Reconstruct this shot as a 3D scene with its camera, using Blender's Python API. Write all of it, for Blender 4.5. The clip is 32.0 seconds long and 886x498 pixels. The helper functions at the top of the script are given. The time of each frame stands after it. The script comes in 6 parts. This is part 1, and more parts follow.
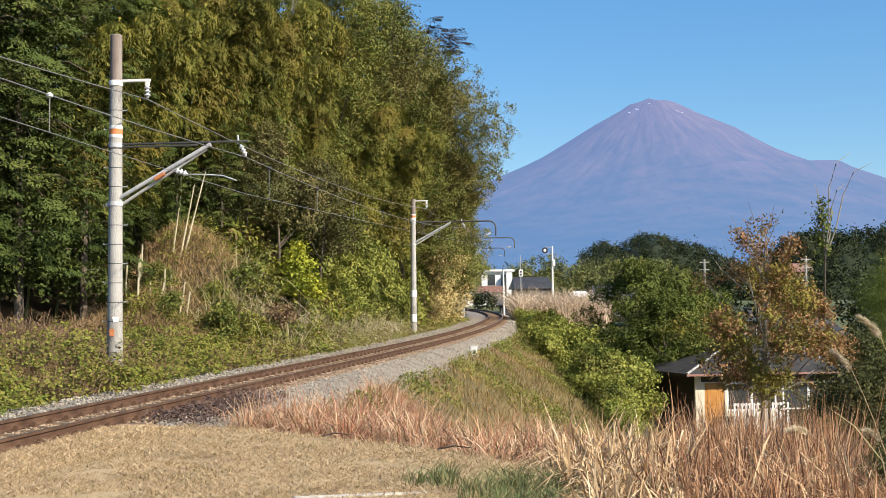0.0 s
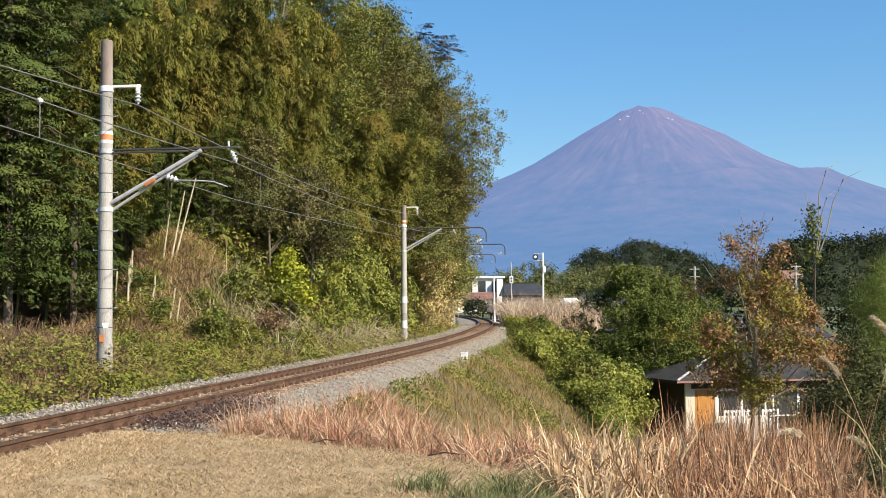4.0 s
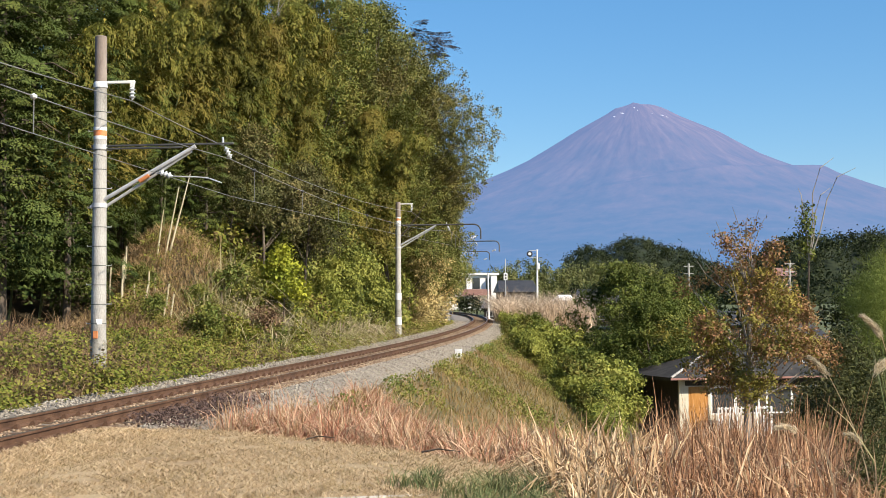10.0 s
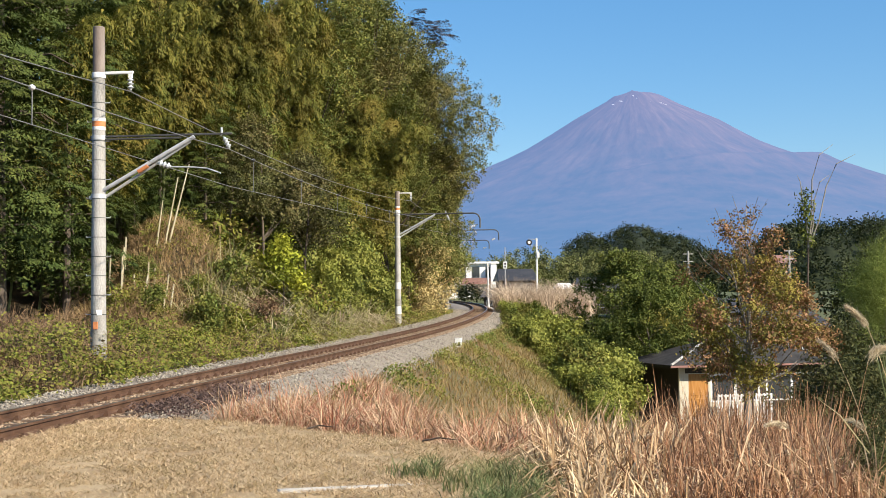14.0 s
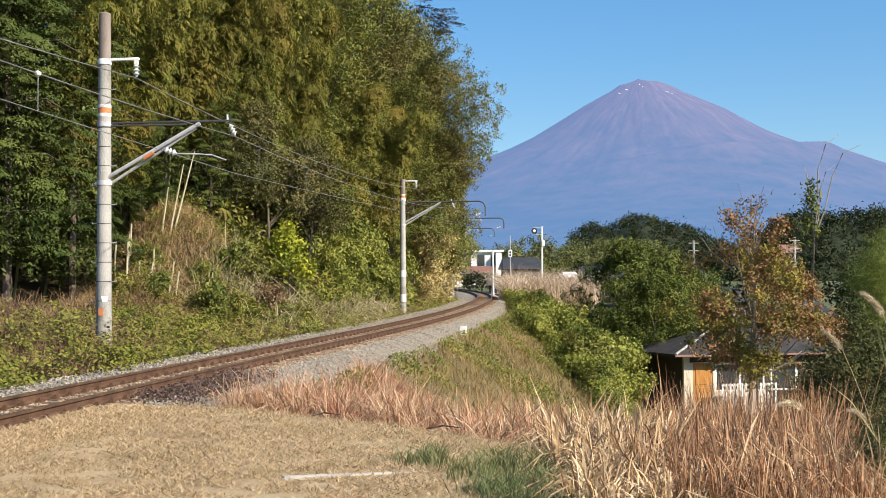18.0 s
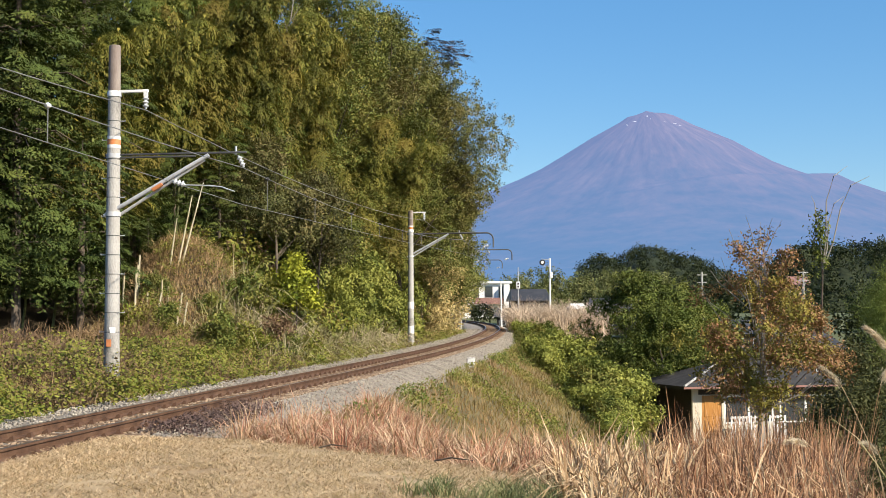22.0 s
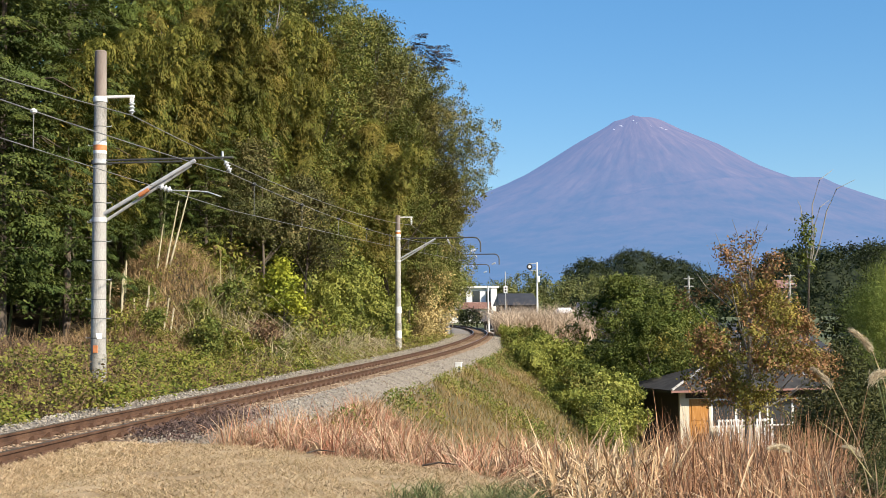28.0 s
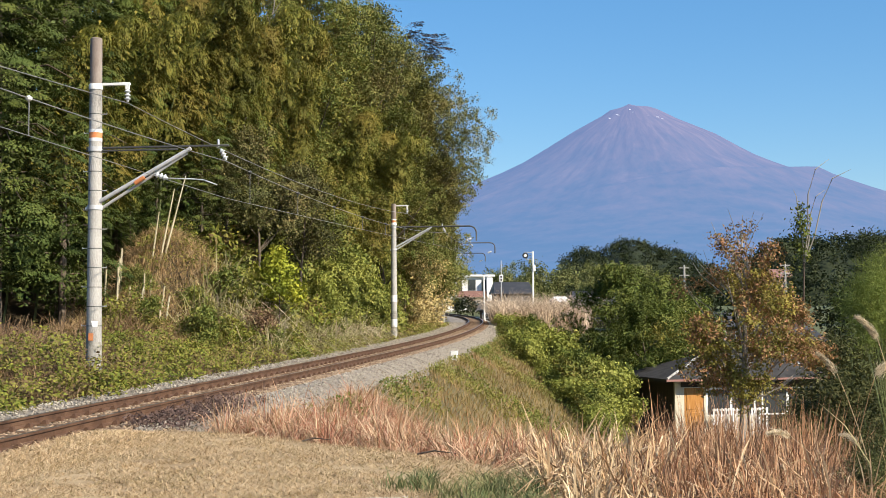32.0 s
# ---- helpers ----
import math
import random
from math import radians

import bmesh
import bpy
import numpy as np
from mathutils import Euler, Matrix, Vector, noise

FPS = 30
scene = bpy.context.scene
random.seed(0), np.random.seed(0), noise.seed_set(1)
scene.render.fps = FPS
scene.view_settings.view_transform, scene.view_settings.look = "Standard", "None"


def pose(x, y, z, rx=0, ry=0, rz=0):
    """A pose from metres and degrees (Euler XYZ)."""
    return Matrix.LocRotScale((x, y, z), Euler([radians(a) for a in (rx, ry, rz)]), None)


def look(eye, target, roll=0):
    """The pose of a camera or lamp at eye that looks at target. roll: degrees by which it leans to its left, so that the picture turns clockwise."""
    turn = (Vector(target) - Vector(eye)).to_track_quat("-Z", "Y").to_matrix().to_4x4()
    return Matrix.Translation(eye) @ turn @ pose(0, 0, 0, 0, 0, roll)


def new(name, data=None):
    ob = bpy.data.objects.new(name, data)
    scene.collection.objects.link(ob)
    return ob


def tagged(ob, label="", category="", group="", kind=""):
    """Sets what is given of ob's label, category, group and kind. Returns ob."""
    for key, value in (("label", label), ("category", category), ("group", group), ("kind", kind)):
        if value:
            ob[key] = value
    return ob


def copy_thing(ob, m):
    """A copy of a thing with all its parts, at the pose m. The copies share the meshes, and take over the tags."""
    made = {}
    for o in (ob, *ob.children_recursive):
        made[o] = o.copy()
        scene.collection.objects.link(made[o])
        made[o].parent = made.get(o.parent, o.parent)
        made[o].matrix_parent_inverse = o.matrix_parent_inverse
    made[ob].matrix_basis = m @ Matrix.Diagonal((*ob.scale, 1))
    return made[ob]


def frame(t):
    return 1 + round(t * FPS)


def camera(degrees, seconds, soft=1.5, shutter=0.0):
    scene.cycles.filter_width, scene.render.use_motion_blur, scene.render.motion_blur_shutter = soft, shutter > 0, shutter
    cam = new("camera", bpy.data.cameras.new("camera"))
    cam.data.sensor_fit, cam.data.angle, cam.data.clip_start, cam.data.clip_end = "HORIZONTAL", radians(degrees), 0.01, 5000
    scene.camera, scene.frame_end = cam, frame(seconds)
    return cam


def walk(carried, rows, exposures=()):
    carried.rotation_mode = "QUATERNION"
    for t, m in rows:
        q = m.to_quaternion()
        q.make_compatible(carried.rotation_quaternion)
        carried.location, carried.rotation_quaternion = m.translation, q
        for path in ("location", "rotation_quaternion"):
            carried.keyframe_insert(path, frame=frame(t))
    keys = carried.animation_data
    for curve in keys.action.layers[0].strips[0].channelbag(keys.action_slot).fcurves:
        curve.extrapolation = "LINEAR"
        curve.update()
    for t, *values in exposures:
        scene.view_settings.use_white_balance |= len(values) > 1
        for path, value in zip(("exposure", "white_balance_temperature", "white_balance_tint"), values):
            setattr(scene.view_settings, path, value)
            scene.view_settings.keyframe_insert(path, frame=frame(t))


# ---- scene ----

EYE = (0.0, 0.0, 1.8)


def aim(pitch, lean, turn):
    """The hand-held camera turns about one standing place."""
    return pose(*EYE, 90 + pitch, 0, turn) @ pose(0, 0, 0, 0, 0, lean)


PATH = [
    (0, aim(2.672, -0.400, -0.000)), (0.5, aim(2.591, -0.311, -0.035)), (1, aim(2.505, -0.275, -0.061)),
    (1.5, aim(2.509, -0.296, -0.107)), (2, aim(2.576, -0.275, -0.149)), (2.5, aim(2.625, -0.309, -0.200)),
    (3, aim(2.765, -0.352, -0.269)), (3.5, aim(2.878, -0.341, -0.340)), (5.5, aim(3.151, -0.292, -0.520)),
    (6, aim(3.270, -0.300, -0.508)), (6.5, aim(3.328, -0.239, -0.398)), (7, aim(3.328, -0.240, -0.443)),
    (7.5, aim(3.292, -0.186, -0.496)), (8, aim(3.220, -0.175, -0.547)), (8.5, aim(3.177, -0.219, -0.591)),
    (9, aim(3.101, -0.240, -0.627)), (9.5, aim(2.921, -0.221, -0.776)), (10, aim(2.805, -0.222, -0.653)),
    (10.5, aim(2.757, -0.161, -0.588)), (11, aim(2.694, -0.220, -0.576)), (11.5, aim(2.650, -0.277, -0.554)),
    (12, aim(2.606, -0.340, -0.553)), (12.5, aim(2.535, -0.440, -0.501)), (13, aim(2.479, -0.454, -0.606)),
    (13.5, aim(2.386, -0.485, -0.646)), (14, aim(2.330, -0.533, -0.673)), (14.5, aim(2.273, -0.539, -0.672)),
    (16.5, aim(1.919, -0.314, -0.705)), (17, aim(1.854, -0.316, -0.529)), (17.5, aim(1.843, -0.261, -0.450)),
    (18, aim(1.816, -0.263, -0.447)), (18.5, aim(1.871, -0.280, -0.310)), (19, aim(1.911, -0.294, -0.193)),
    (19.5, aim(1.992, -0.314, -0.242)), (20, aim(2.176, -0.311, -0.179)), (20.5, aim(2.471, -0.255, -0.055)),
    (21, aim(2.772, -0.189, -0.033)), (21.5, aim(3.021, -0.250, -0.016)), (22, aim(3.177, -0.194, -0.109)),
    (22.5, aim(3.256, -0.221, -0.145)), (23, aim(3.409, -0.274, -0.185)), (23.5, aim(3.512, -0.259, -0.224)),
    (24, aim(3.439, -0.235, -0.236)), (24.5, aim(3.406, -0.259, -0.258)), (25, aim(3.442, -0.283, -0.268)),
    (25.5, aim(3.419, -0.311, -0.314)), (27.5, aim(3.426, -0.401, -0.510)), (28, aim(3.375, -0.411, -0.664)),
    (28.5, aim(3.266, -0.390, -0.750)), (29, aim(3.221, -0.344, -0.859)), (29.5, aim(3.216, -0.336, -0.906)),
    (30, aim(3.223, -0.346, -0.964)), (30.5, aim(3.287, -0.353, -0.972)), (31, aim(3.217, -0.343, -0.998)),
    (31.5, aim(3.097, -0.330, -0.890)), (32, aim(2.881, -0.286, -0.841)),
]
cam = camera(36.9, 32.0, soft=0.75)
walk(cam, PATH)

# ---- world, sun ----
SUN_TURN, SUN_HIGH = radians(128), radians(35)
scene.view_settings.exposure = 0.8
world = bpy.data.worlds.new("sky")
scene.world = world
world.use_nodes = True
_sky = world.node_tree.nodes.new("ShaderNodeTexSky")
_sky.sky_type, _sky.sun_disc = "NISHITA", False
_sky.sun_elevation, _sky.sun_rotation = SUN_HIGH, SUN_TURN
_sky.altitude, _sky.air_density, _sky.dust_density, _sky.ozone_density = 60, 1.0, 0.4, 2.2
_deep = world.node_tree.nodes.new("ShaderNodeHueSaturation")
_deep.inputs["Saturation"].default_value = 1.36
_deep.inputs["Hue"].default_value = 0.506
world.node_tree.links.new(_sky.outputs[0], _deep.inputs["Color"])
# thin high haze evens the blue from zenith to horizon
_even = world.node_tree.nodes.new("ShaderNodeMix")
_even.data_type = "RGBA"
_even.inputs[0].default_value = 0.32
_even.inputs[7].default_value = (1.25, 3.25, 5.7, 1)
world.node_tree.links.new(_deep.outputs[0], _even.inputs[6])
world.node_tree.links.new(_even.outputs[2], world.node_tree.nodes["Background"].inputs[0])
world.node_tree.nodes["Background"].inputs[1].default_value = 0.0863
sun_data = bpy.data.lights.new("sun", "SUN")
sun_data.energy, sun_data.angle, sun_data.color = 5.0, radians(0.53), (1.0, 0.90, 0.745)
sun = new("sun", sun_data)
sun.matrix_world = look((0, 0, 0), (-math.sin(SUN_TURN) * math.cos(SUN_HIGH), -math.cos(SUN_TURN) * math.cos(SUN_HIGH), -math.sin(SUN_HIGH)))


# ---- materials ----
def mat(name, cols, rough=0.8, by="noise", scale=4.0, fine=60.0, bump=0.0, metal=0.0, spec=0.3, through_light=0.0, mix=0.35, stretch=(1, 1, 1)):
    """A procedural surface. cols: 2 to 5 colours spread over a random value.
    by: 'noise' in object space, 'island' leaf by leaf, 'object' piece by piece."""
    m = bpy.data.materials.new(name)
    m.use_nodes = True
    nt = m.node_tree
    b = nt.nodes["Principled BSDF"]
    b.inputs["Roughness"].default_value = rough
    b.inputs["Metallic"].default_value = metal
    b.inputs["Specular IOR Level"].default_value = spec
    ramp = nt.nodes.new("ShaderNodeValToRGB")
    el = ramp.color_ramp.elements
    while len(el) < len(cols):
        el.new(0.5)
    for i, c in enumerate(cols):
        el[i].position = 0.12 + 0.76 * i / max(1, len(cols) - 1)
        el[i].color = (*c, 1)
    tc = nt.nodes.new("ShaderNodeTexCoord")
    mp = nt.nodes.new("ShaderNodeMapping")
    mp.inputs["Scale"].default_value = stretch
    nt.links.new(tc.outputs["Object"], mp.inputs[0])
    n1 = nt.nodes.new("ShaderNodeTexNoise")
    n1.inputs["Scale"].default_value, n1.inputs["Detail"].default_value = scale, 6
    n2 = nt.nodes.new("ShaderNodeTexNoise")
    n2.inputs["Scale"].default_value, n2.inputs["Detail"].default_value = fine, 3
    nt.links.new(mp.outputs[0], n1.inputs["Vector"])
    nt.links.new(mp.outputs[0], n2.inputs["Vector"])
    spread = nt.nodes.new("ShaderNodeMapRange")
    spread.inputs["From Min"].default_value, spread.inputs["From Max"].default_value = 0.28, 0.72
    nt.links.new(n1.outputs[0], spread.inputs[0])
    blend = nt.nodes.new("ShaderNodeMix")
    blend.inputs[0].default_value = mix
    nt.links.new(spread.outputs[0], blend.inputs[2])
    if by == "island":
        g = nt.nodes.new("ShaderNodeNewGeometry")
        nt.links.new(g.outputs["Random Per Island"], blend.inputs[3])
    elif by == "object":
        g = nt.nodes.new("ShaderNodeObjectInfo")
        nt.links.new(g.outputs["Random"], blend.inputs[3])
    else:
        nt.links.new(n2.outputs[0], blend.inputs[3])
    nt.links.new(blend.outputs[0], ramp.inputs[0])
    colour = ramp.outputs[0]
    if by == "island":
        o = nt.nodes.new("ShaderNodeObjectInfo")
        hs = nt.nodes.new("ShaderNodeHueSaturation")
        r = nt.nodes.new("ShaderNodeMapRange")
        r.inputs["To Min"].default_value, r.inputs["To Max"].default_value = 0.75, 1.25
        nt.links.new(o.outputs["Random"], r.inputs[0])
        nt.links.new(r.outputs[0], hs.inputs["Value"])
        nt.links.new(colour, hs.inputs["Color"])
        colour = hs.outputs[0]
    nt.links.new(colour, b.inputs["Base Color"])
    if bump:
        bp = nt.nodes.new("ShaderNodeBump")
        bp.inputs["Strength"].default_value, bp.inputs["Distance"].default_value = bump, 0.03
        nt.links.new(n2.outputs[0], bp.inputs["Height"])
        nt.links.new(bp.outputs[0], b.inputs["Normal"])
    if through_light:
        t = nt.nodes.new("ShaderNodeBsdfTranslucent")
        ms = nt.nodes.new("ShaderNodeMixShader")
        ms.inputs[0].default_value = through_light
        nt.links.new(colour, t.inputs[0])
        nt.links.new(b.outputs[0], ms.inputs[1])
        nt.links.new(t.outputs[0], ms.inputs[2])
        nt.links.new(ms.outputs[0], nt.nodes["Material Output"].inputs[0])
    return m


def leafy(name, cols, tl=0.22, mix=0.3, scale=0.5):
    return mat(name, cols, rough=0.65, by="island", scale=scale, through_light=tl, spec=0.18, mix=mix)


# earth darkened, with the canopy's shade on the wood floor in its colour
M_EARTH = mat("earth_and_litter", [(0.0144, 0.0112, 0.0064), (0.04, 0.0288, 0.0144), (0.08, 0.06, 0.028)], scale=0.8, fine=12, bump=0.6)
M_LAWN = mat("dry_turf", [(0.162, 0.105, 0.0549), (0.294, 0.205, 0.11), (0.427, 0.32, 0.189), (0.247, 0.185, 0.0976)], scale=0.9, fine=22, bump=0.8, mix=0.5)
M_BALLAST = mat("ballast_bed", [(0.117, 0.096, 0.0725), (0.243, 0.208, 0.167), (0.352, 0.304, 0.252)], scale=3, fine=26, bump=1.0, mix=0.5)
M_STONE = mat("crushed_stone", [(0.119, 0.102, 0.0817), (0.233, 0.204, 0.166), (0.356, 0.318, 0.261), (0.19, 0.151, 0.11)], by="island", scale=2, bump=0.2, mix=0.3)
M_RAIL = mat("rusty_rail_steel", [(0.0462, 0.0233, 0.013), (0.0952, 0.0496, 0.0278), (0.141, 0.0818, 0.048)], rough=0.75, scale=3, fine=40, bump=0.3, stretch=(1, 1, 1))
M_RAILTOP = mat("polished_rail_head", [(0.16, 0.128, 0.104), (0.272, 0.232, 0.2)], rough=0.35, metal=0.8, scale=2, fine=30)
M_SLEEPER = mat("rust_stained_sleeper", [(0.0884, 0.0544, 0.033), (0.15, 0.096, 0.0588), (0.211, 0.144, 0.093)], by="object", scale=6, bump=0.3)
M_CONCRETE = mat("weathered_concrete", [(0.13, 0.122, 0.11), (0.30, 0.285, 0.262), (0.39, 0.375, 0.35), (0.47, 0.455, 0.43)], scale=2.2, fine=38, bump=0.4, mix=0.5, stretch=(1, 1, 0.45))
M_CONC_TOP = mat("stained_concrete", [(0.128, 0.096, 0.08), (0.208, 0.168, 0.144), (0.272, 0.232, 0.2)], scale=4, fine=45, bump=0.2, stretch=(1, 1, 0.3))
M_WHITE = mat("white_paint", [(0.644, 0.635, 0.607), (0.754, 0.745, 0.727)], rough=0.5, scale=5, fine=40)
M_ORANGE = mat("orange_band", [(0.496, 0.16, 0.048), (0.624, 0.256, 0.112)], rough=0.6, scale=9, fine=60)
M_STEEL = mat("galvanised_steel", [(0.32, 0.32, 0.328), (0.464, 0.464, 0.468), (0.544, 0.544, 0.544)], rough=0.45, metal=0.1, scale=6, fine=50)
M_TUBE = mat("dark_weathered_steel", [(0.056, 0.056, 0.056), (0.112, 0.112, 0.108)], rough=0.55, metal=0.4, scale=6, fine=50)
M_PORCELAIN = mat("grey_porcelain", [(0.42, 0.44, 0.46), (0.60, 0.61, 0.62)], rough=0.2, scale=5, spec=0.5)
M_WIRE = mat("old_copper_wire", [(0.104, 0.104, 0.104), (0.224, 0.224, 0.216)], rough=0.5, metal=0.1, scale=1)
M_BARK = mat("grey_brown_bark", [(0.04, 0.028, 0.02), (0.104, 0.08, 0.06), (0.176, 0.144, 0.112)], scale=4, fine=30, bump=0.6, stretch=(1, 1, 0.25))
M_PALEBARK = mat("pale_bark", [(0.136, 0.116, 0.0952), (0.258, 0.231, 0.197), (0.354, 0.326, 0.292)], scale=4, fine=30, bump=0.4, stretch=(1, 1, 0.3))
M_CULM = mat("dry_bamboo_culm", [(0.304, 0.24, 0.144), (0.464, 0.4, 0.272), (0.544, 0.496, 0.384)], rough=0.5, scale=2, fine=12, stretch=(1, 1, 0.4))
M_CULM_GREEN = mat("green_bamboo_culm", [(0.08, 0.096, 0.032), (0.176, 0.192, 0.072)], rough=0.45, scale=2, fine=12)
M_BAMBOO = leafy("bamboo_leaf", [(0.0768, 0.0859, 0.0145), (0.127, 0.131, 0.0217), (0.185, 0.158, 0.0289), (0.221, 0.163, 0.0407)], tl=0.16)
M_BAMBOO_GREEN = leafy("green_bamboo_leaf", [(0.0625, 0.0936, 0.0167), (0.114, 0.145, 0.025), (0.172, 0.182, 0.0353)], tl=0.16)
M_CEDAR = leafy("dark_evergreen_leaf", [(0.034, 0.056, 0.013), (0.062, 0.084, 0.018), (0.115, 0.125, 0.028)], tl=0.05)
M_BROAD = leafy("broad_leaf", [(0.0696, 0.0948, 0.0228), (0.133, 0.158, 0.0329), (0.209, 0.196, 0.0455), (0.26, 0.189, 0.0633)], tl=0.15)
M_OLIVE = leafy("olive_autumn_leaf", [(0.075, 0.095, 0.022), (0.125, 0.14, 0.034), (0.17, 0.16, 0.046), (0.185, 0.145, 0.055)], tl=0.15)
# olive leaf made lighter: sun on the overhanging crown put into its colour
M_EDGE = leafy("sunlit_autumn_leaf", [(0.0978, 0.106, 0.0276), (0.161, 0.161, 0.0414), (0.218, 0.196, 0.0575), (0.218, 0.155, 0.0633)], tl=0.2)
M_YELLOW = leafy("yellow_green_leaf", [(0.172, 0.211, 0.0234), (0.281, 0.296, 0.0312), (0.367, 0.351, 0.0429)])
M_WEED = leafy("vine_leaf", [(0.069, 0.101, 0.0156), (0.156, 0.184, 0.0276), (0.276, 0.276, 0.0478), (0.184, 0.124, 0.0552), (0.12, 0.0782, 0.0478)], mix=0.45, scale=0.45)
M_BUSH = leafy("bush_leaf", [(0.0955, 0.124, 0.0239), (0.239, 0.254, 0.0517), (0.398, 0.382, 0.0914)])
M_DARKBUSH = leafy("dark_glossy_leaf", [(0.0483, 0.0713, 0.0138), (0.0978, 0.121, 0.023), (0.178, 0.178, 0.0391)], tl=0.12)
M_AUTUMN = leafy("autumn_leaf", [(0.105, 0.09, 0.0261), (0.175, 0.118, 0.0416), (0.268, 0.124, 0.0653), (0.152, 0.118, 0.0356), (0.302, 0.169, 0.095)], mix=0.85)
M_OLIVELEAF = leafy("olive_leaf", [(0.0913, 0.0937, 0.0182), (0.182, 0.161, 0.032), (0.304, 0.23, 0.0547)])
M_DEADVINE = leafy("dead_vine", [(0.121, 0.0725, 0.0424), (0.266, 0.169, 0.0967), (0.387, 0.278, 0.158)])
M_DRYBLADE = leafy("straw_blade", [(0.228, 0.15, 0.0793), (0.437, 0.31, 0.171), (0.627, 0.49, 0.317), (0.19, 0.13, 0.061), (0.38, 0.29, 0.146)], tl=0.2, mix=0.6, scale=1.4)
M_REDBLADE = leafy("reddish_dry_blade", [(0.265, 0.0975, 0.0585), (0.406, 0.195, 0.117), (0.624, 0.468, 0.312), (0.203, 0.125, 0.0546), (0.499, 0.296, 0.179)], tl=0.2, scale=0.4, mix=0.65)
M_REED = leafy("pale_reed_blade", [(0.17, 0.095, 0.045), (0.46, 0.31, 0.165), (0.70, 0.54, 0.34), (0.24, 0.14, 0.07), (0.62, 0.45, 0.27)], tl=0.15, scale=0.5, mix=0.8)
M_REDREED = leafy("reddish_reed_blade", [(0.13, 0.055, 0.028), (0.36, 0.185, 0.095), (0.58, 0.37, 0.22), (0.20, 0.09, 0.045), (0.47, 0.27, 0.15)], tl=0.15, scale=0.5, mix=0.8)
M_SLOPE = leafy("slope_grass_blade", [(0.109, 0.0942, 0.0287), (0.193, 0.147, 0.0508), (0.332, 0.229, 0.106), (0.253, 0.143, 0.0778)], tl=0.25, scale=0.25, mix=0.5)
M_BLUEGRASS = leafy("green_weed_blade", [(0.05, 0.085, 0.035), (0.10, 0.135, 0.052), (0.19, 0.20, 0.085), (0.30, 0.24, 0.12)], tl=0.2, mix=0.5)
M_PLUME = leafy("feathery_seed_plume", [(0.43, 0.344, 0.22), (0.603, 0.508, 0.351), (0.689, 0.606, 0.454)], tl=0.4)
M_PLUMEFAR = leafy("pinkish_seed_plume", [(0.379, 0.285, 0.2), (0.527, 0.41, 0.294), (0.674, 0.558, 0.432)], tl=0.3, mix=0.5)
M_PINE = leafy("dusky_needle_spray", [(0.04, 0.034, 0.03), (0.075, 0.06, 0.055), (0.12, 0.09, 0.08)], tl=0.1)
M_TAN = leafy("tan_vine_leaf", [(0.242, 0.225, 0.0779), (0.397, 0.321, 0.13), (0.518, 0.407, 0.19), (0.45, 0.303, 0.156)], tl=0.25)
M_DRYBANK = leafy("dry_bank_grass", [(0.156, 0.101, 0.0468), (0.281, 0.187, 0.0936), (0.374, 0.265, 0.14), (0.187, 0.148, 0.0546)], tl=0.2)
M_SILVER = leafy("silver_grass_blade", [(0.152, 0.152, 0.056), (0.271, 0.248, 0.103), (0.448, 0.384, 0.224), (0.208, 0.192, 0.064)], tl=0.2)
M_FEATHER = leafy("feathery_green_needle", [(0.091, 0.124, 0.0248), (0.165, 0.207, 0.0413), (0.265, 0.29, 0.0703)])
M_DULL = leafy("dull_olive_leaf", [(0.0474, 0.0579, 0.0189), (0.105, 0.105, 0.0347), (0.189, 0.147, 0.0632)], tl=0.15)
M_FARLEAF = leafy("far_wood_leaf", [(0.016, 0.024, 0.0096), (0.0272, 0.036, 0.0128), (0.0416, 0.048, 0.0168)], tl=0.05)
M_FARYELLOW = leafy("far_bamboo_leaf", [(0.135, 0.155, 0.054), (0.216, 0.23, 0.0783), (0.297, 0.284, 0.108)], tl=0.2)
M_ROOF = mat("dark_grey_roof", [(0.028, 0.0264, 0.0264), (0.048, 0.0456, 0.0448), (0.068, 0.064, 0.0624)], rough=0.9, spec=0.1, scale=2, fine=20, bump=0.2)
M_CREAM = mat("cream_render", [(0.464, 0.416, 0.32), (0.576, 0.528, 0.424)], scale=1.5, fine=30, bump=0.1)
M_DARKWALL = mat("dark_brown_boards", [(0.028, 0.0224, 0.0176), (0.056, 0.044, 0.0336)], scale=3, fine=30, stretch=(8, 8, 0.5))
M_DOORWOOD = mat("orange_varnished_wood", [(0.272, 0.112, 0.024), (0.384, 0.176, 0.044), (0.448, 0.232, 0.072)], rough=0.45, scale=3, fine=20, stretch=(6, 6, 0.5))
M_GLASS = mat("window_glass", [(0.016, 0.02, 0.024), (0.04, 0.044, 0.048)], rough=0.08, spec=0.6, scale=0.6)
M_FACADE = mat("white_render", [(0.662, 0.653, 0.635), (0.773, 0.764, 0.745)], scale=0.5, fine=8)
M_ROSEWALL = mat("dull_red_cladding", [(0.208, 0.104, 0.088), (0.288, 0.16, 0.136)], scale=0.6, fine=8)
M_GREYROOF = mat("grey_tiled_roof", [(0.028, 0.028, 0.032), (0.056, 0.056, 0.06)], rough=0.6, scale=1, fine=14, bump=0.3)
M_LAMP = mat("black_lamp_housing", [(0.012, 0.012, 0.0136), (0.032, 0.032, 0.0344)], rough=0.5, scale=4)
M_TRACKDIRT = mat("brown_dust_on_ballast", [(0.158, 0.102, 0.0624), (0.259, 0.184, 0.119), (0.36, 0.279, 0.193)], by="island", scale=3, mix=0.4)


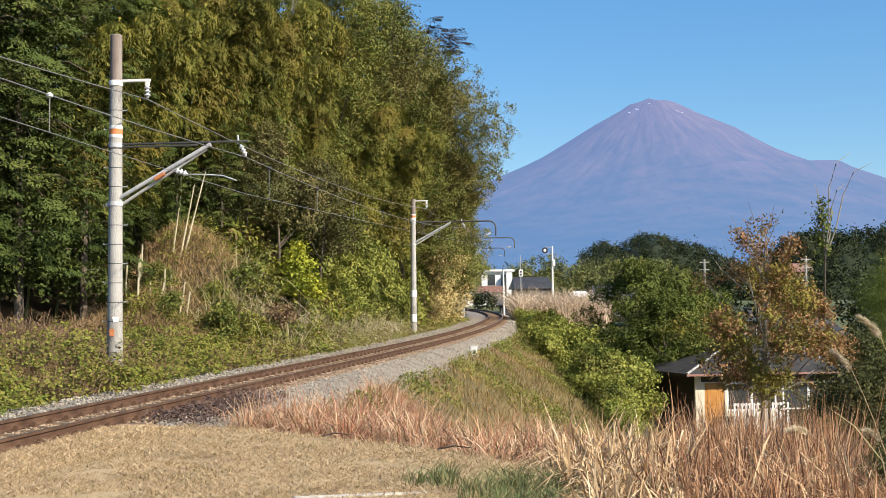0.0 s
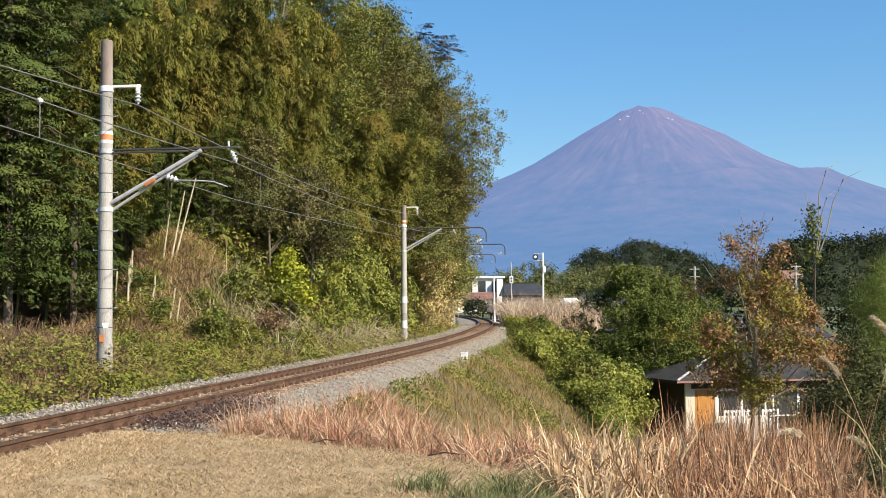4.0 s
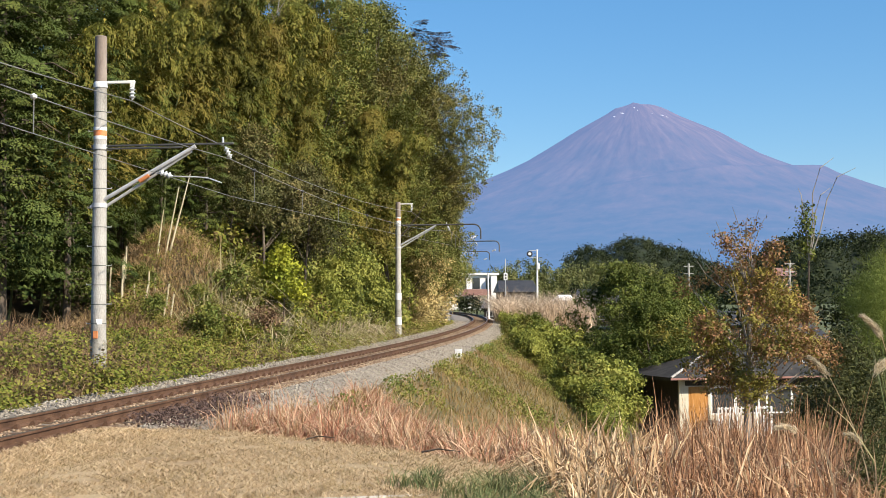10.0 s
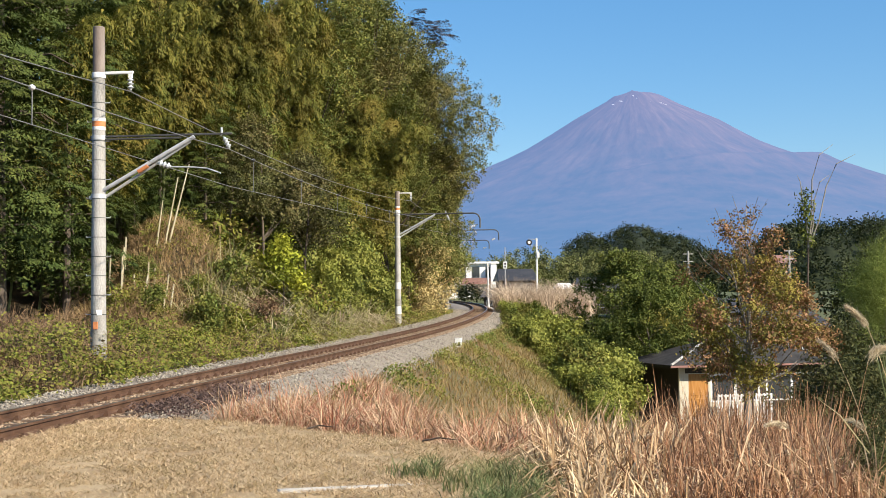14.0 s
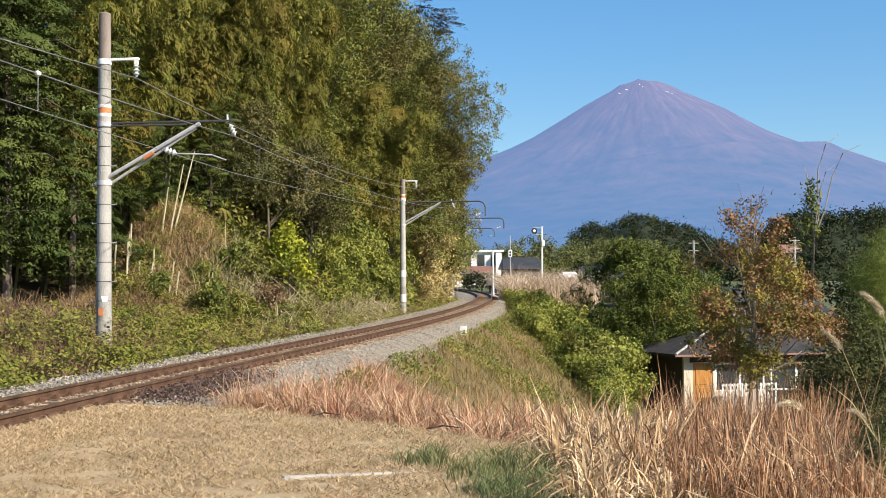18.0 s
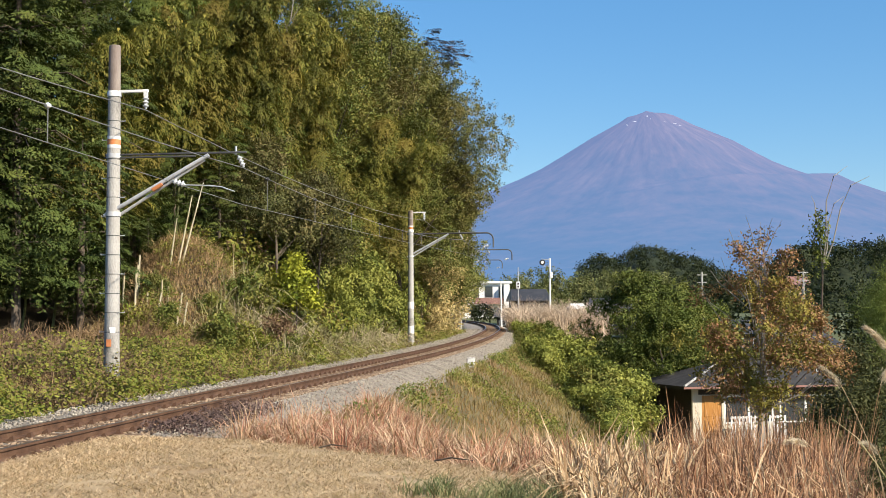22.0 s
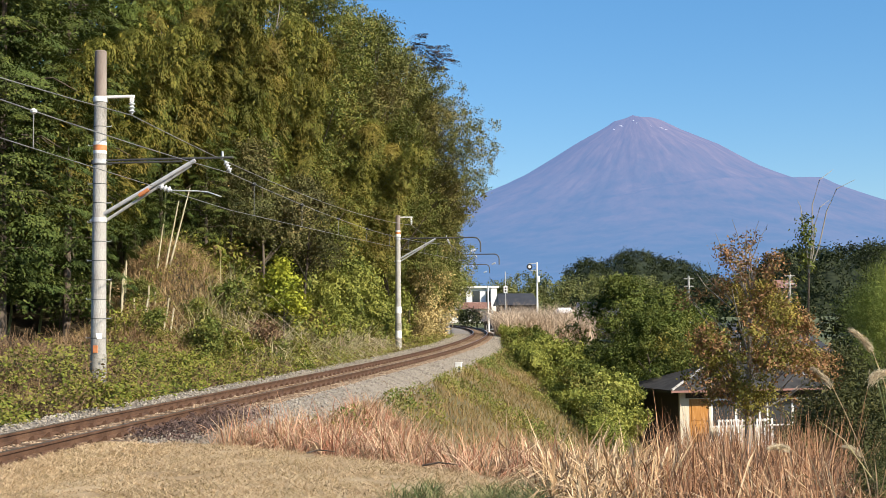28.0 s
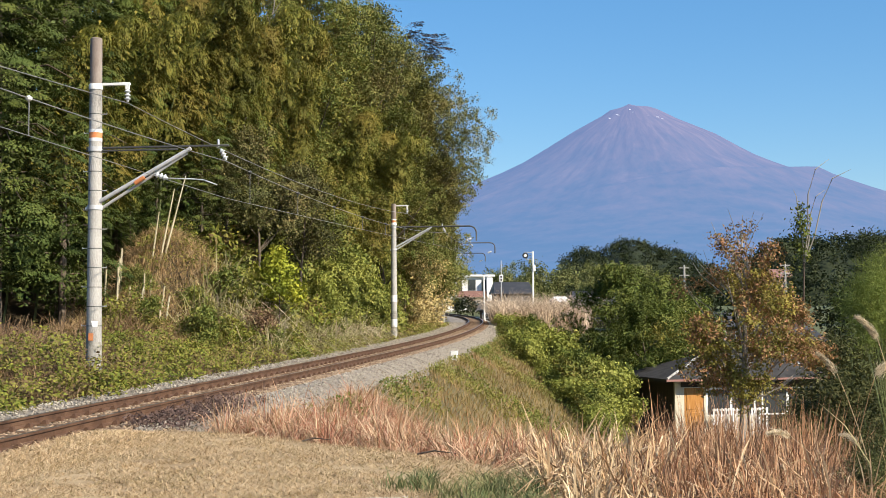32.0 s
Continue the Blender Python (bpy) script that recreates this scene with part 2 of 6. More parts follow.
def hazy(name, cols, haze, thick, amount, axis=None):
    """A far surface behind kilometres of bright air: its own colour, in streaks that run down from the axis; the air's
    glow is put into its emission.
    """
    m = mat(name, cols, rough=0.95, scale=0.012, fine=0.1, spec=0.05, mix=0.5)
    nt = m.node_tree
    b = nt.nodes["Principled BSDF"]
    tc = nt.nodes["Texture Coordinate"]
    sp = nt.nodes.new("ShaderNodeSeparateXYZ")
    nt.links.new(tc.outputs["Object"], sp.inputs[0])

    def calc(op, a, c):
        n = nt.nodes.new("ShaderNodeMath")
        n.operation = op
        for q, v in enumerate((a, c)):
            if isinstance(v, (int, float)):
                n.inputs[q].default_value = v
            else:
                nt.links.new(v, n.inputs[q])
        return n.outputs[0]

    if axis:
        dx, dy = calc("SUBTRACT", sp.outputs[0], axis[0]), calc("SUBTRACT", sp.outputs[1], axis[1])
        turn, far = calc("ARCTAN2", dy, dx), calc("SQRT", calc("ADD", calc("MULTIPLY", dx, dx), calc("MULTIPLY", dy, dy)), 0)
        total = None
        for f, g, w in ((5.0, 0.009, 0.5), (17.0, 0.022, 0.32), (55.0, 0.04, 0.18)):
            cb = nt.nodes.new("ShaderNodeCombineXYZ")
            nt.links.new(calc("MULTIPLY", turn, f), cb.inputs[0])
            nt.links.new(calc("MULTIPLY", far, g), cb.inputs[1])
            nz = nt.nodes.new("ShaderNodeTexNoise")
            nz.inputs["Scale"].default_value, nz.inputs["Detail"].default_value, nz.inputs["Distortion"].default_value = 1.0, 4, 0.6
            nt.links.new(cb.outputs[0], nz.inputs["Vector"])
            part_ = calc("MULTIPLY", nz.outputs[0], w)
            total = part_ if total is None else calc("ADD", total, part_)
        # bare cinder above, forest below
        hi = nt.nodes.new("ShaderNodeMapRange")
        hi.inputs["From Min"].default_value, hi.inputs["From Max"].default_value = 90, 560
        hi.inputs["To Min"].default_value, hi.inputs["To Max"].default_value = -0.14, 0.16
        nt.links.new(sp.outputs[2], hi.inputs[0])
        value = calc("ADD", calc("ADD", calc("MULTIPLY", calc("SUBTRACT", total, 0.5), 1.25), 0.5), hi.outputs[0])
        nt.links.new(value, nt.nodes["Color Ramp"].inputs[0])
    # haze painted as emission, thick low down and thinner towards the top
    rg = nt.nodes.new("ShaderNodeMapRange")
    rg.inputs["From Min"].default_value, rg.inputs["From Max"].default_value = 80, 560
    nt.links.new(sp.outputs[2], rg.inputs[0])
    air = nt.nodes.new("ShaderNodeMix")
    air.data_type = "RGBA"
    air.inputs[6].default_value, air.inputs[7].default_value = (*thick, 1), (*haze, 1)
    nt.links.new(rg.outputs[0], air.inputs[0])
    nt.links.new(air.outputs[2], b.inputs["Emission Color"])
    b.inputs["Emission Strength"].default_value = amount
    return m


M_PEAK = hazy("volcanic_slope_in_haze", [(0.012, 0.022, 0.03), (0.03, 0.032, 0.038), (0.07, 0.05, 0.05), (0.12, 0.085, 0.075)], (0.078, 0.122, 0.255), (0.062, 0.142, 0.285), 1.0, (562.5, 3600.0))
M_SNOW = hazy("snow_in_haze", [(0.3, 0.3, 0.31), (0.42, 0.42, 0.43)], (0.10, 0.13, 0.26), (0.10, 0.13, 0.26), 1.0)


# ---- mesh tools ----
class Build:
    """Gathers verts and faces of one mesh."""

    def __init__(self):
        self.v, self.f, self.m = [], [], []

    def add(self, verts, faces, mi=0):
        o = len(self.v)
        self.v += [tuple(p) for p in verts]
        self.f += [tuple(i + o for i in q) for q in faces]
        self.m += [mi] * len(faces)
        return self

    def box(self, x0, y0, z0, x1, y1, z1, mi=0, bev=0.0, m=None):
        b = bev
        if b:
            xs, ys = (x0, x1), (y0, y1)
            rings = []
            for z, e in ((z0, b), (z0 + b, 0), (z1 - b, 0), (z1, b)):
                rings.append([(x0 + b + (0 if e == 0 else 0), y0 + e, z), (x1 - b, y0 + e, z), (x1 - e, y0 + b, z), (x1 - e, y1 - b, z),
                              (x1 - b, y1 - e, z), (x0 + b, y1 - e, z), (x0 + e, y1 - b, z), (x0 + e, y0 + b, z)])
            vs = [p for r in rings for p in r]
            fs = [tuple(reversed(range(8))), tuple(range(24, 32))]
            for k in range(3):
                fs += [(k * 8 + i, k * 8 + (i + 1) % 8, k * 8 + 8 + (i + 1) % 8, k * 8 + 8 + i) for i in range(8)]
        else:
            vs = [(x, y, z) for z in (z0, z1) for y in (y0, y1) for x in (x0, x1)]
            fs = [(0, 2, 3, 1), (4, 5, 7, 6), (0, 1, 5, 4), (2, 6, 7, 3), (0, 4, 6, 2), (1, 3, 7, 5)]
        if m is not None:
            vs = [m @ Vector(p) for p in vs]
        return self.add(vs, fs, mi)

    def tube(self, pts, radii, n=8, mi=0, caps=True):
        pts = [Vector(p) for p in pts]
        if not hasattr(radii, "__len__"):
            radii = [radii] * len(pts)
        rings = []
        for i, p in enumerate(pts):
            a = pts[max(0, i - 1)]
            c = pts[min(len(pts) - 1, i + 1)]
            d = (c - a).normalized()
            u = d.cross(Vector((0, 0, 1)) if abs(d.z) < 0.9 else Vector((1, 0, 0))).normalized()
            w = d.cross(u)
            rings += [p + (u * math.cos(2 * math.pi * k / n) + w * math.sin(2 * math.pi * k / n)) * radii[i] for k in range(n)]
        fs = []
        for i in range(len(pts) - 1):
            fs += [(i * n + k, i * n + (k + 1) % n, (i + 1) * n + (k + 1) % n, (i + 1) * n + k) for k in range(n)]
        if caps:
            fs += [tuple(reversed(range(n))), tuple(range((len(pts) - 1) * n, len(pts) * n))]
        return self.add(rings, fs, mi)

    def lathe(self, prof, n=12, mi=0, m=None):
        """prof: (radius, height) from the bottom up, about the z axis."""
        vs = [Vector((r * math.cos(2 * math.pi * k / n), r * math.sin(2 * math.pi * k / n), z)) for r, z in prof for k in range(n)]
        if m is not None:
            vs = [m @ p for p in vs]
        fs = []
        for i in range(len(prof) - 1):
            fs += [(i * n + k, i * n + (k + 1) % n, (i + 1) * n + (k + 1) % n, (i + 1) * n + k) for k in range(n)]
        fs += [tuple(reversed(range(n))), tuple(range((len(prof) - 1) * n, len(prof) * n))]
        return self.add(vs, fs, mi)

    def mesh(self, name, *mats, smooth=True):
        me = bpy.data.meshes.new(name)
        me.from_pydata(self.v, [], self.f)
        for m in mats:
            me.materials.append(m)
        if len(mats) > 1:
            me.polygons.foreach_set("material_index", self.m)
        if smooth and me.polygons:
            me.polygons.foreach_set("use_smooth", [True] * len(me.polygons))
            me.set_sharp_from_angle(angle=radians(40))
        me.update()
        return me


def part(name, build, material, parent=None, label="", smooth=True):
    """Links one mesh under a thing or a part."""
    me = build if isinstance(build, bpy.types.Mesh) else build.mesh(name, *(material if isinstance(material, (list, tuple)) else [material]), smooth=smooth)
    ob = new(name, me)
    ob.parent = parent
    if label:
        ob["label"] = label
    return ob


def thing(name, label, category, at=None, group="", kind=""):
    ob = new(name)
    ob.empty_display_size = 0.2
    if at is not None:
        ob.matrix_basis = at
    return tagged(ob, label, category, group, kind)


def quads(name, V, material, n=4):
    """V: (N, n, 3) corner places of N loose faces of n corners each."""
    N = len(V)
    me = bpy.data.meshes.new(name)
    me.vertices.add(N * n)
    me.vertices.foreach_set("co", V.reshape(-1).astype(np.float32))
    me.loops.add(N * n)
    me.loops.foreach_set("vertex_index", np.arange(N * n, dtype=np.int32))
    me.polygons.add(N)
    me.polygons.foreach_set("loop_start", np.arange(0, N * n, n, dtype=np.int32))
    me.materials.append(material)
    me.update(calc_edges=True)
    return me


def unit(a):
    return a / np.maximum(1e-9, np.linalg.norm(a, axis=-1, keepdims=True))


def leaves(C, along, length, width, rng, fold=0.25, face=None, loose=0.3):
    """Pointed leaves at places C that run along the given ways and look towards face: (N, 4, 3)."""
    N = len(C)
    along = unit(along)
    hint = unit(rng.normal(size=(N, 3)))
    side = unit(np.cross(along, hint if face is None else face + loose * hint))
    up = np.cross(side, along)
    L = (length * rng.uniform(0.6, 1.3, N))[:, None]
    w = (width * rng.uniform(0.7, 1.25, N))[:, None]
    a = C - along * L * 0.5
    b = C + side * w * 0.5 + up * w * fold - along * L * 0.06
    c = C + along * L * 0.5 - up * L * 0.12
    d = C - side * w * 0.5 + up * w * fold - along * L * 0.06
    return np.stack([a, b, c, d], 1)


def blades(P, height, width, rng, lean=0.35, bend=0.5, way=None):
    """Grass blades rooted at P: two quads each, as (2N, 4, 3)."""
    N = len(P)
    az = rng.uniform(0, 2 * np.pi, N)
    d = np.stack([np.cos(az), np.sin(az), np.zeros(N)], 1)
    if way is not None:
        d = unit(d + np.asarray(way) * 1.2)
    side = np.stack([-d[:, 1], d[:, 0], np.zeros(N)], 1)
    spin = rng.uniform(0, np.pi, N)[:, None]
    side = unit(side * np.cos(spin) + d * np.sin(spin))
    h = (height * rng.uniform(0.55, 1.25, N))[:, None]
    w = (width * rng.uniform(0.7, 1.3, N))[:, None]
    ln = (lean * rng.uniform(0.2, 1.6, N))[:, None]
    z = np.array([[0, 0, 1.0]])
    mid = P + z * h * 0.55 + d * h * ln * 0.4
    tip = P + z * h * (1 - 0.25 * bend * rng.uniform(0, 1, (N, 1))) + d * h * (ln + bend * rng.uniform(0, 0.6, (N, 1)))
    q1 = np.stack([P - side * w * 0.5, P + side * w * 0.5, mid + side * w * 0.42, mid - side * w * 0.42], 1)
    q2 = np.stack([mid - side * w * 0.42, mid + side * w * 0.42, tip + side * w * 0.08, tip - side * w * 0.08], 1)
    return np.stack([q1, q2], 1).reshape(-1, 8, 3)


def blade_mesh(name, B, material):
    """B: (N, 8, 3), two joined quads a blade."""
    N = len(B)
    V = B[:, [0, 1, 2, 3, 6, 7]].reshape(-1, 3)
    me = bpy.data.meshes.new(name)
    me.vertices.add(N * 6)
    me.vertices.foreach_set("co", V.reshape(-1).astype(np.float32))
    base = (np.arange(N) * 6)[:, None]
    idx = (base + np.array([[0, 1, 2, 3, 3, 2, 4, 5]])).reshape(-1).astype(np.int32)
    me.loops.add(N * 8)
    me.loops.foreach_set("vertex_index", idx)
    me.polygons.add(N * 2)
    me.polygons.foreach_set("loop_start", np.arange(0, N * 8, 4, dtype=np.int32))
    me.materials.append(material)
    me.update(calc_edges=True)
    return me


def short_blades(P, height, width, rng, lean):
    """Cropped blades of one quad each, as (N, 4, 3)."""
    N = len(P)
    az, sp = rng.uniform(0, 2 * np.pi, N), rng.uniform(0, 2 * np.pi, N)
    d = np.stack([np.cos(az), np.sin(az), np.zeros(N)], 1)
    side = np.stack([np.cos(sp), np.sin(sp), np.zeros(N)], 1)
    h = (height * rng.uniform(0.5, 1.4, N))[:, None]
    w = (width * rng.uniform(0.7, 1.4, N))[:, None]
    tip = P + np.array([[0, 0, 1.0]]) * h + d * h * (lean * rng.uniform(0, 1.3, N))[:, None]
    return np.stack([P - side * w * 0.5, P + side * w * 0.5, tip + side * w * 0.2, tip - side * w * 0.2], 1)


def stalks(P, height, width, rng, lean=0.4, droop=0.6, away=None):
    """Long grass stalks whose tips bow over: three joined quads each, as (N, 8, 3)."""
    N = len(P)
    az = rng.uniform(0, 2 * np.pi, N)
    d = np.stack([np.cos(az), np.sin(az), np.zeros(N)], 1)
    if away is not None:
        d = unit(d * 0.5 + away)
    spin = az + rng.uniform(0, np.pi, N)
    side = np.stack([np.cos(spin), np.sin(spin), np.zeros(N)], 1)
    h = (height * rng.uniform(0.5, 1.25, N))[:, None]
    w = (width * rng.uniform(0.6, 1.4, N))[:, None]
    ln = (lean * rng.uniform(0.0, 1.6, N) ** 1.3)[:, None]
    dr = (droop * rng.uniform(0, 1.5, N) ** 1.5)[:, None]
    out = []
    for t, k in ((0.0, 0.8), (0.45, 1.0), (0.78, 0.8), (1.0, 0.15)):
        c = P + d * h * (ln * t + dr * 0.55 * t ** 3) + np.array([[0, 0, 1.0]]) * h * (t - 0.55 * dr * t ** 4)
        out += [c - side * w * 0.5 * k, c + side * w * 0.5 * k]
    return np.stack(out, 1)


def stalk_mesh(name, S, material):
    N = len(S)
    me = bpy.data.meshes.new(name)
    me.vertices.add(N * 8)
    me.vertices.foreach_set("co", S.reshape(-1).astype(np.float32))
    idx = ((np.arange(N) * 8)[:, None] + np.array([[0, 1, 3, 2, 2, 3, 5, 4, 4, 5, 7, 6]])).reshape(-1).astype(np.int32)
    me.loops.add(N * 12)
    me.loops.foreach_set("vertex_index", idx)
    me.polygons.add(N * 3)
    me.polygons.foreach_set("loop_start", np.arange(0, N * 12, 4, dtype=np.int32))
    me.materials.append(material)
    me.update(calc_edges=True)
    return me


# ---- the line of the railway and the lie of the land ----
LINE = np.array([
    (-10.5, -45.0, -0.40), (-7.84, -1.18, 0.17), (-6.71, 10.01, 0.23), (-5.44, 20.53, 0.31), (-3.94, 31.67, 0.40), (-2.42, 42.15, 0.50), (-0.79, 53.27, 0.63),
    (0.70, 64.43, 0.78), (1.85, 74.94, 0.92), (2.84, 86.15, 1.06), (3.66, 97.37, 1.22), (4.22, 107.94, 1.37), (4.44, 119.18, 1.54),
    (4.28, 129.77, 1.70), (3.64, 141.0, 1.88), (2.53, 152.2, 2.05), (1.04, 162.68, 2.23), (-0.98, 173.73, 2.42), (-3.47, 184.71, 2.61),
    (-6.23, 194.93, 2.80), (-13.2, 215.61, 3.21), (-22.0, 235.0, 3.6)])


def _slopes(k):
    y = LINE[:, 1]
    d = np.diff(LINE[:, k]) / np.diff(y)
    h = np.diff(y)
    return np.concatenate([[d[0]], (d[:-1] * h[1:] + d[1:] * h[:-1]) / (h[1:] + h[:-1]), [d[-1]]])


_SX, _SZ = _slopes(0), _slopes(2)


def _curve(y, k, s):
    Y, V = LINE[:, 1], LINE[:, k]
    y = np.clip(np.asarray(y, float), Y[0], Y[-1])
    i = np.clip(np.searchsorted(Y, y) - 1, 0, len(Y) - 2)
    h = Y[i + 1] - Y[i]
    t = (y - Y[i]) / h
    return ((1 + 2 * t) * (1 - t) ** 2 * V[i] + t * (1 - t) ** 2 * h * s[i] + t * t * (3 - 2 * t) * V[i + 1] + t * t * (t - 1) * h * s[i + 1])


def rail_x(y):
    return _curve(y, 0, _SX)


def rail_z(y):
    return _curve(y, 2, _SZ)


def rail_turn(y):
    return np.arctan((rail_x(np.asarray(y) + 0.5) - rail_x(np.asarray(y) - 0.5)))


def on_line(y, off, up=0.0):
    """A place beside the railway: off metres to its right, up above the rail heads."""
    a = rail_turn(y)
    return np.stack([rail_x(y) + off * np.cos(a), y - off * np.sin(a), rail_z(y) + up], -1)


def step(a, b, t):
    t = np.clip((t - a) / (b - a), 0, 1)
    return t * t * (3 - 2 * t)


def wave(x, y, s, k=0.0):
    return np.sin(x * s + 1.3 * np.sin(y * s * 0.7 + k)) * np.sin(y * s * 1.1 + 0.9 * np.sin(x * s * 0.8 + k * 2))


TERRACE = 0.10


def land(x, y):
    """Height of the ground."""
    x, y = np.asarray(x, float), np.asarray(y, float)
    zt = rail_z(y)
    d = (x - rail_x(y)) * np.cos(rail_turn(y))
    low = -4.3 + 0.05 * np.clip(y - 95, 0, 150) + 0.006 * np.clip(y - 245, 0, 2500)
    # right of the line: embankment, terrace and valley floor
    bank = zt - 0.64 - 0.60 * np.clip(d - 2.5, 0, None)
    edge = (x - 1.6) * 0.79 + (y - 14.3) * 0.61
    edge = edge + 0.5 * wave(x, y, 0.5)
    terrace = TERRACE - 0.24 * np.clip(edge, 0, None) ** 1.02 - 0.05 * step(-1.5, 1, edge)
    terrace = terrace - 0.9 * step(26, 40, y)
    right = np.maximum(np.maximum(bank, terrace), low + 0.15 * wave(x, y, 0.2))
    # left of the line: ditch side, weedy strip and wooded hill
    u = np.clip(-d - 2.4, 0, None)
    gentle = 0.20 * np.clip(u, 0, 9) + 0.28 * np.clip(u - 9, 0, None)
    steep = 0.15 * np.clip(u, 0, 2.0) + 0.80 * np.clip(u - 2.0, 0, 16) + 0.3 * np.clip(u - 18, 0, None)
    flat = 9.0 * step(-9.0, -12.0, x)
    k = step(34 + flat, 50 + flat, y)
    left = zt - 0.34 - 0.21 * step(3.2, 6.5, -d) + (1 - k) * gentle + k * steep + 0.12 * wave(x, y, 0.9) * np.clip(u, 0, 1)
    left = left + 2.3 * np.exp(-(((x + 8.4) / 2.4) ** 2) - ((y - 47.3) / 2.9) ** 2)
    left = np.minimum(left, 26 + 0.02 * y)
    fade = 1 - step(150, 260, y)
    left = left * fade + (low + 1) * (1 - fade)
    z = np.where(d > 0, right, left)
    core = np.clip(1 - (np.abs(d) - 1.6) / 0.5, 0, 1)
    sunk = zt - 0.62
    on_terrace = step(1.0, 1.9, d) * (edge < 0)
    z = np.where((core > 0) & (on_terrace < 0.5), np.minimum(z, z * (1 - core) + sunk * core), z)
    return z


# ---- ground ----
def spaced(parts):
    out = []
    for a, b, n in parts:
        out += list(np.linspace(a, b, n, endpoint=False))
    return np.array(out + [parts[-1][1]])


def ground():
    xs = spaced([(-4800, -400, 10), (-400, -60, 14), (-60, -22, 20), (-22, 24, 104), (24, 70, 24), (70, 400, 14), (400, 4800, 10)])
    ys = spaced([(-300, -40, 8), (-40, 6, 26), (6, 64, 126), (64, 150, 64), (150, 320, 30), (320, 1200, 16), (1200, 4900, 10)])
    X, Y = np.meshgrid(xs, ys)
    Z = land(X, Y)
    V = np.stack([X, Y, Z], -1).reshape(-1, 3)
    nx, ny = len(xs), len(ys)
    i = (np.arange(ny - 1)[:, None] * nx + np.arange(nx - 1)[None, :]).reshape(-1)
    F = np.stack([i, i + 1, i + 1 + nx, i + nx], 1)
    me = bpy.data.meshes.new("ground")
    me.from_pydata(V.tolist(), [], F.tolist())
    for m in (M_LAWN, M_EARTH, M_SLOPEGROUND, M_FIELD, M_SHADELITTER):
        me.materials.append(m)
    c = V[F].mean(1)
    d = c[:, 0] - rail_x(c[:, 1])
    e = (c[:, 0] - 1.6) * 0.79 + (c[:, 1] - 14.3) * 0.61
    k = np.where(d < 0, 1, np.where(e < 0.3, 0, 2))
    # ground among the reeds takes the darkened litter
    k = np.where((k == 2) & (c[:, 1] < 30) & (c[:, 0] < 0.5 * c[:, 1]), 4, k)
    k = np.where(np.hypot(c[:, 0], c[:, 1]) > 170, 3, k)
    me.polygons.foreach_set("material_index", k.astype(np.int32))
    me.polygons.foreach_set("use_smooth", [True] * len(F))
    tagged(new("ground", me), "dry turf terrace, grassy embankment and wooded hill foot", "ground", kind="structure")


M_SLOPEGROUND = mat("grassy_soil", [(0.072, 0.06, 0.024), (0.132, 0.104, 0.044), (0.2, 0.148, 0.072)], scale=0.7, fine=14, bump=0.6)
# litter darkened: the shadow between the reeds is put into its colour
M_SHADELITTER = mat("dark_reed_litter", [(0.048, 0.032, 0.0176), (0.104, 0.068, 0.04), (0.176, 0.12, 0.072)], scale=1.5, fine=20, bump=0.6)
M_FIELD = mat("far_fields", [(0.056, 0.072, 0.024), (0.096, 0.104, 0.04), (0.136, 0.12, 0.056)], scale=0.02, fine=0.3)
ground()


# ---- railway ----
def sweep(ys, section, closed=False):
    """A strip along the line: section is (off, up) across it."""
    b = Build()
    n = len(section)
    rows = [on_line(ys, o, u) for o, u in section]
    V = np.stack(rows, 1).reshape(-1, 3)
    fs = []
    for r in range(len(ys) - 1):
        for k in range(n if closed else n - 1):
            a, c = r * n + k, r * n + (k + 1) % n
            fs.append((a, c, c + n, a + n))
    if closed:
        fs += [tuple(reversed(range(n))), tuple(range((len(ys) - 1) * n, len(ys) * n))]
    return b.add(V, fs)


def rocks(P, size, rng):
    """Angular stones at P: (N, 6, 3) octahedra."""
    N = len(P)
    ax = np.array([[1, 0, 0], [0, 1, 0], [-1, 0, 0], [0, -1, 0], [0, 0, 1], [0, 0, -1.0]])
    s = size * rng.uniform(0.6, 1.4, (N, 1, 1)) * rng.uniform(0.6, 1.2, (N, 6, 1))
    q = rng.normal(size=(N, 3, 3))
    u = unit(q[:, 0])
    v = unit(np.cross(u, q[:, 1]))
    w = np.cross(u, v)
    B = np.stack([u, v, w], 1)
    return P[:, None, :] + np.einsum("kj,njc->nkc", ax, B) * s * np.array([1, 1, 0.8])


def rock_mesh(name, V, material):
    N = len(V)
    me = bpy.data.meshes.new(name)
    tri = np.array([[0, 1, 4], [1, 2, 4], [2, 3, 4], [3, 0, 4], [1, 0, 5], [2, 1, 5], [3, 2, 5], [0, 3, 5]])
    me.vertices.add(N * 6)
    me.vertices.foreach_set("co", V.reshape(-1).astype(np.float32))
    me.loops.add(N * 24)
    me.loops.foreach_set("vertex_index", ((np.arange(N) * 6)[:, None, None] + tri).reshape(-1).astype(np.int32))
    me.polygons.add(N * 8)
    me.polygons.foreach_set("loop_start", np.arange(0, N * 24, 3, dtype=np.int32))
    me.materials.append(material)
    me.update(calc_edges=True)
    return me


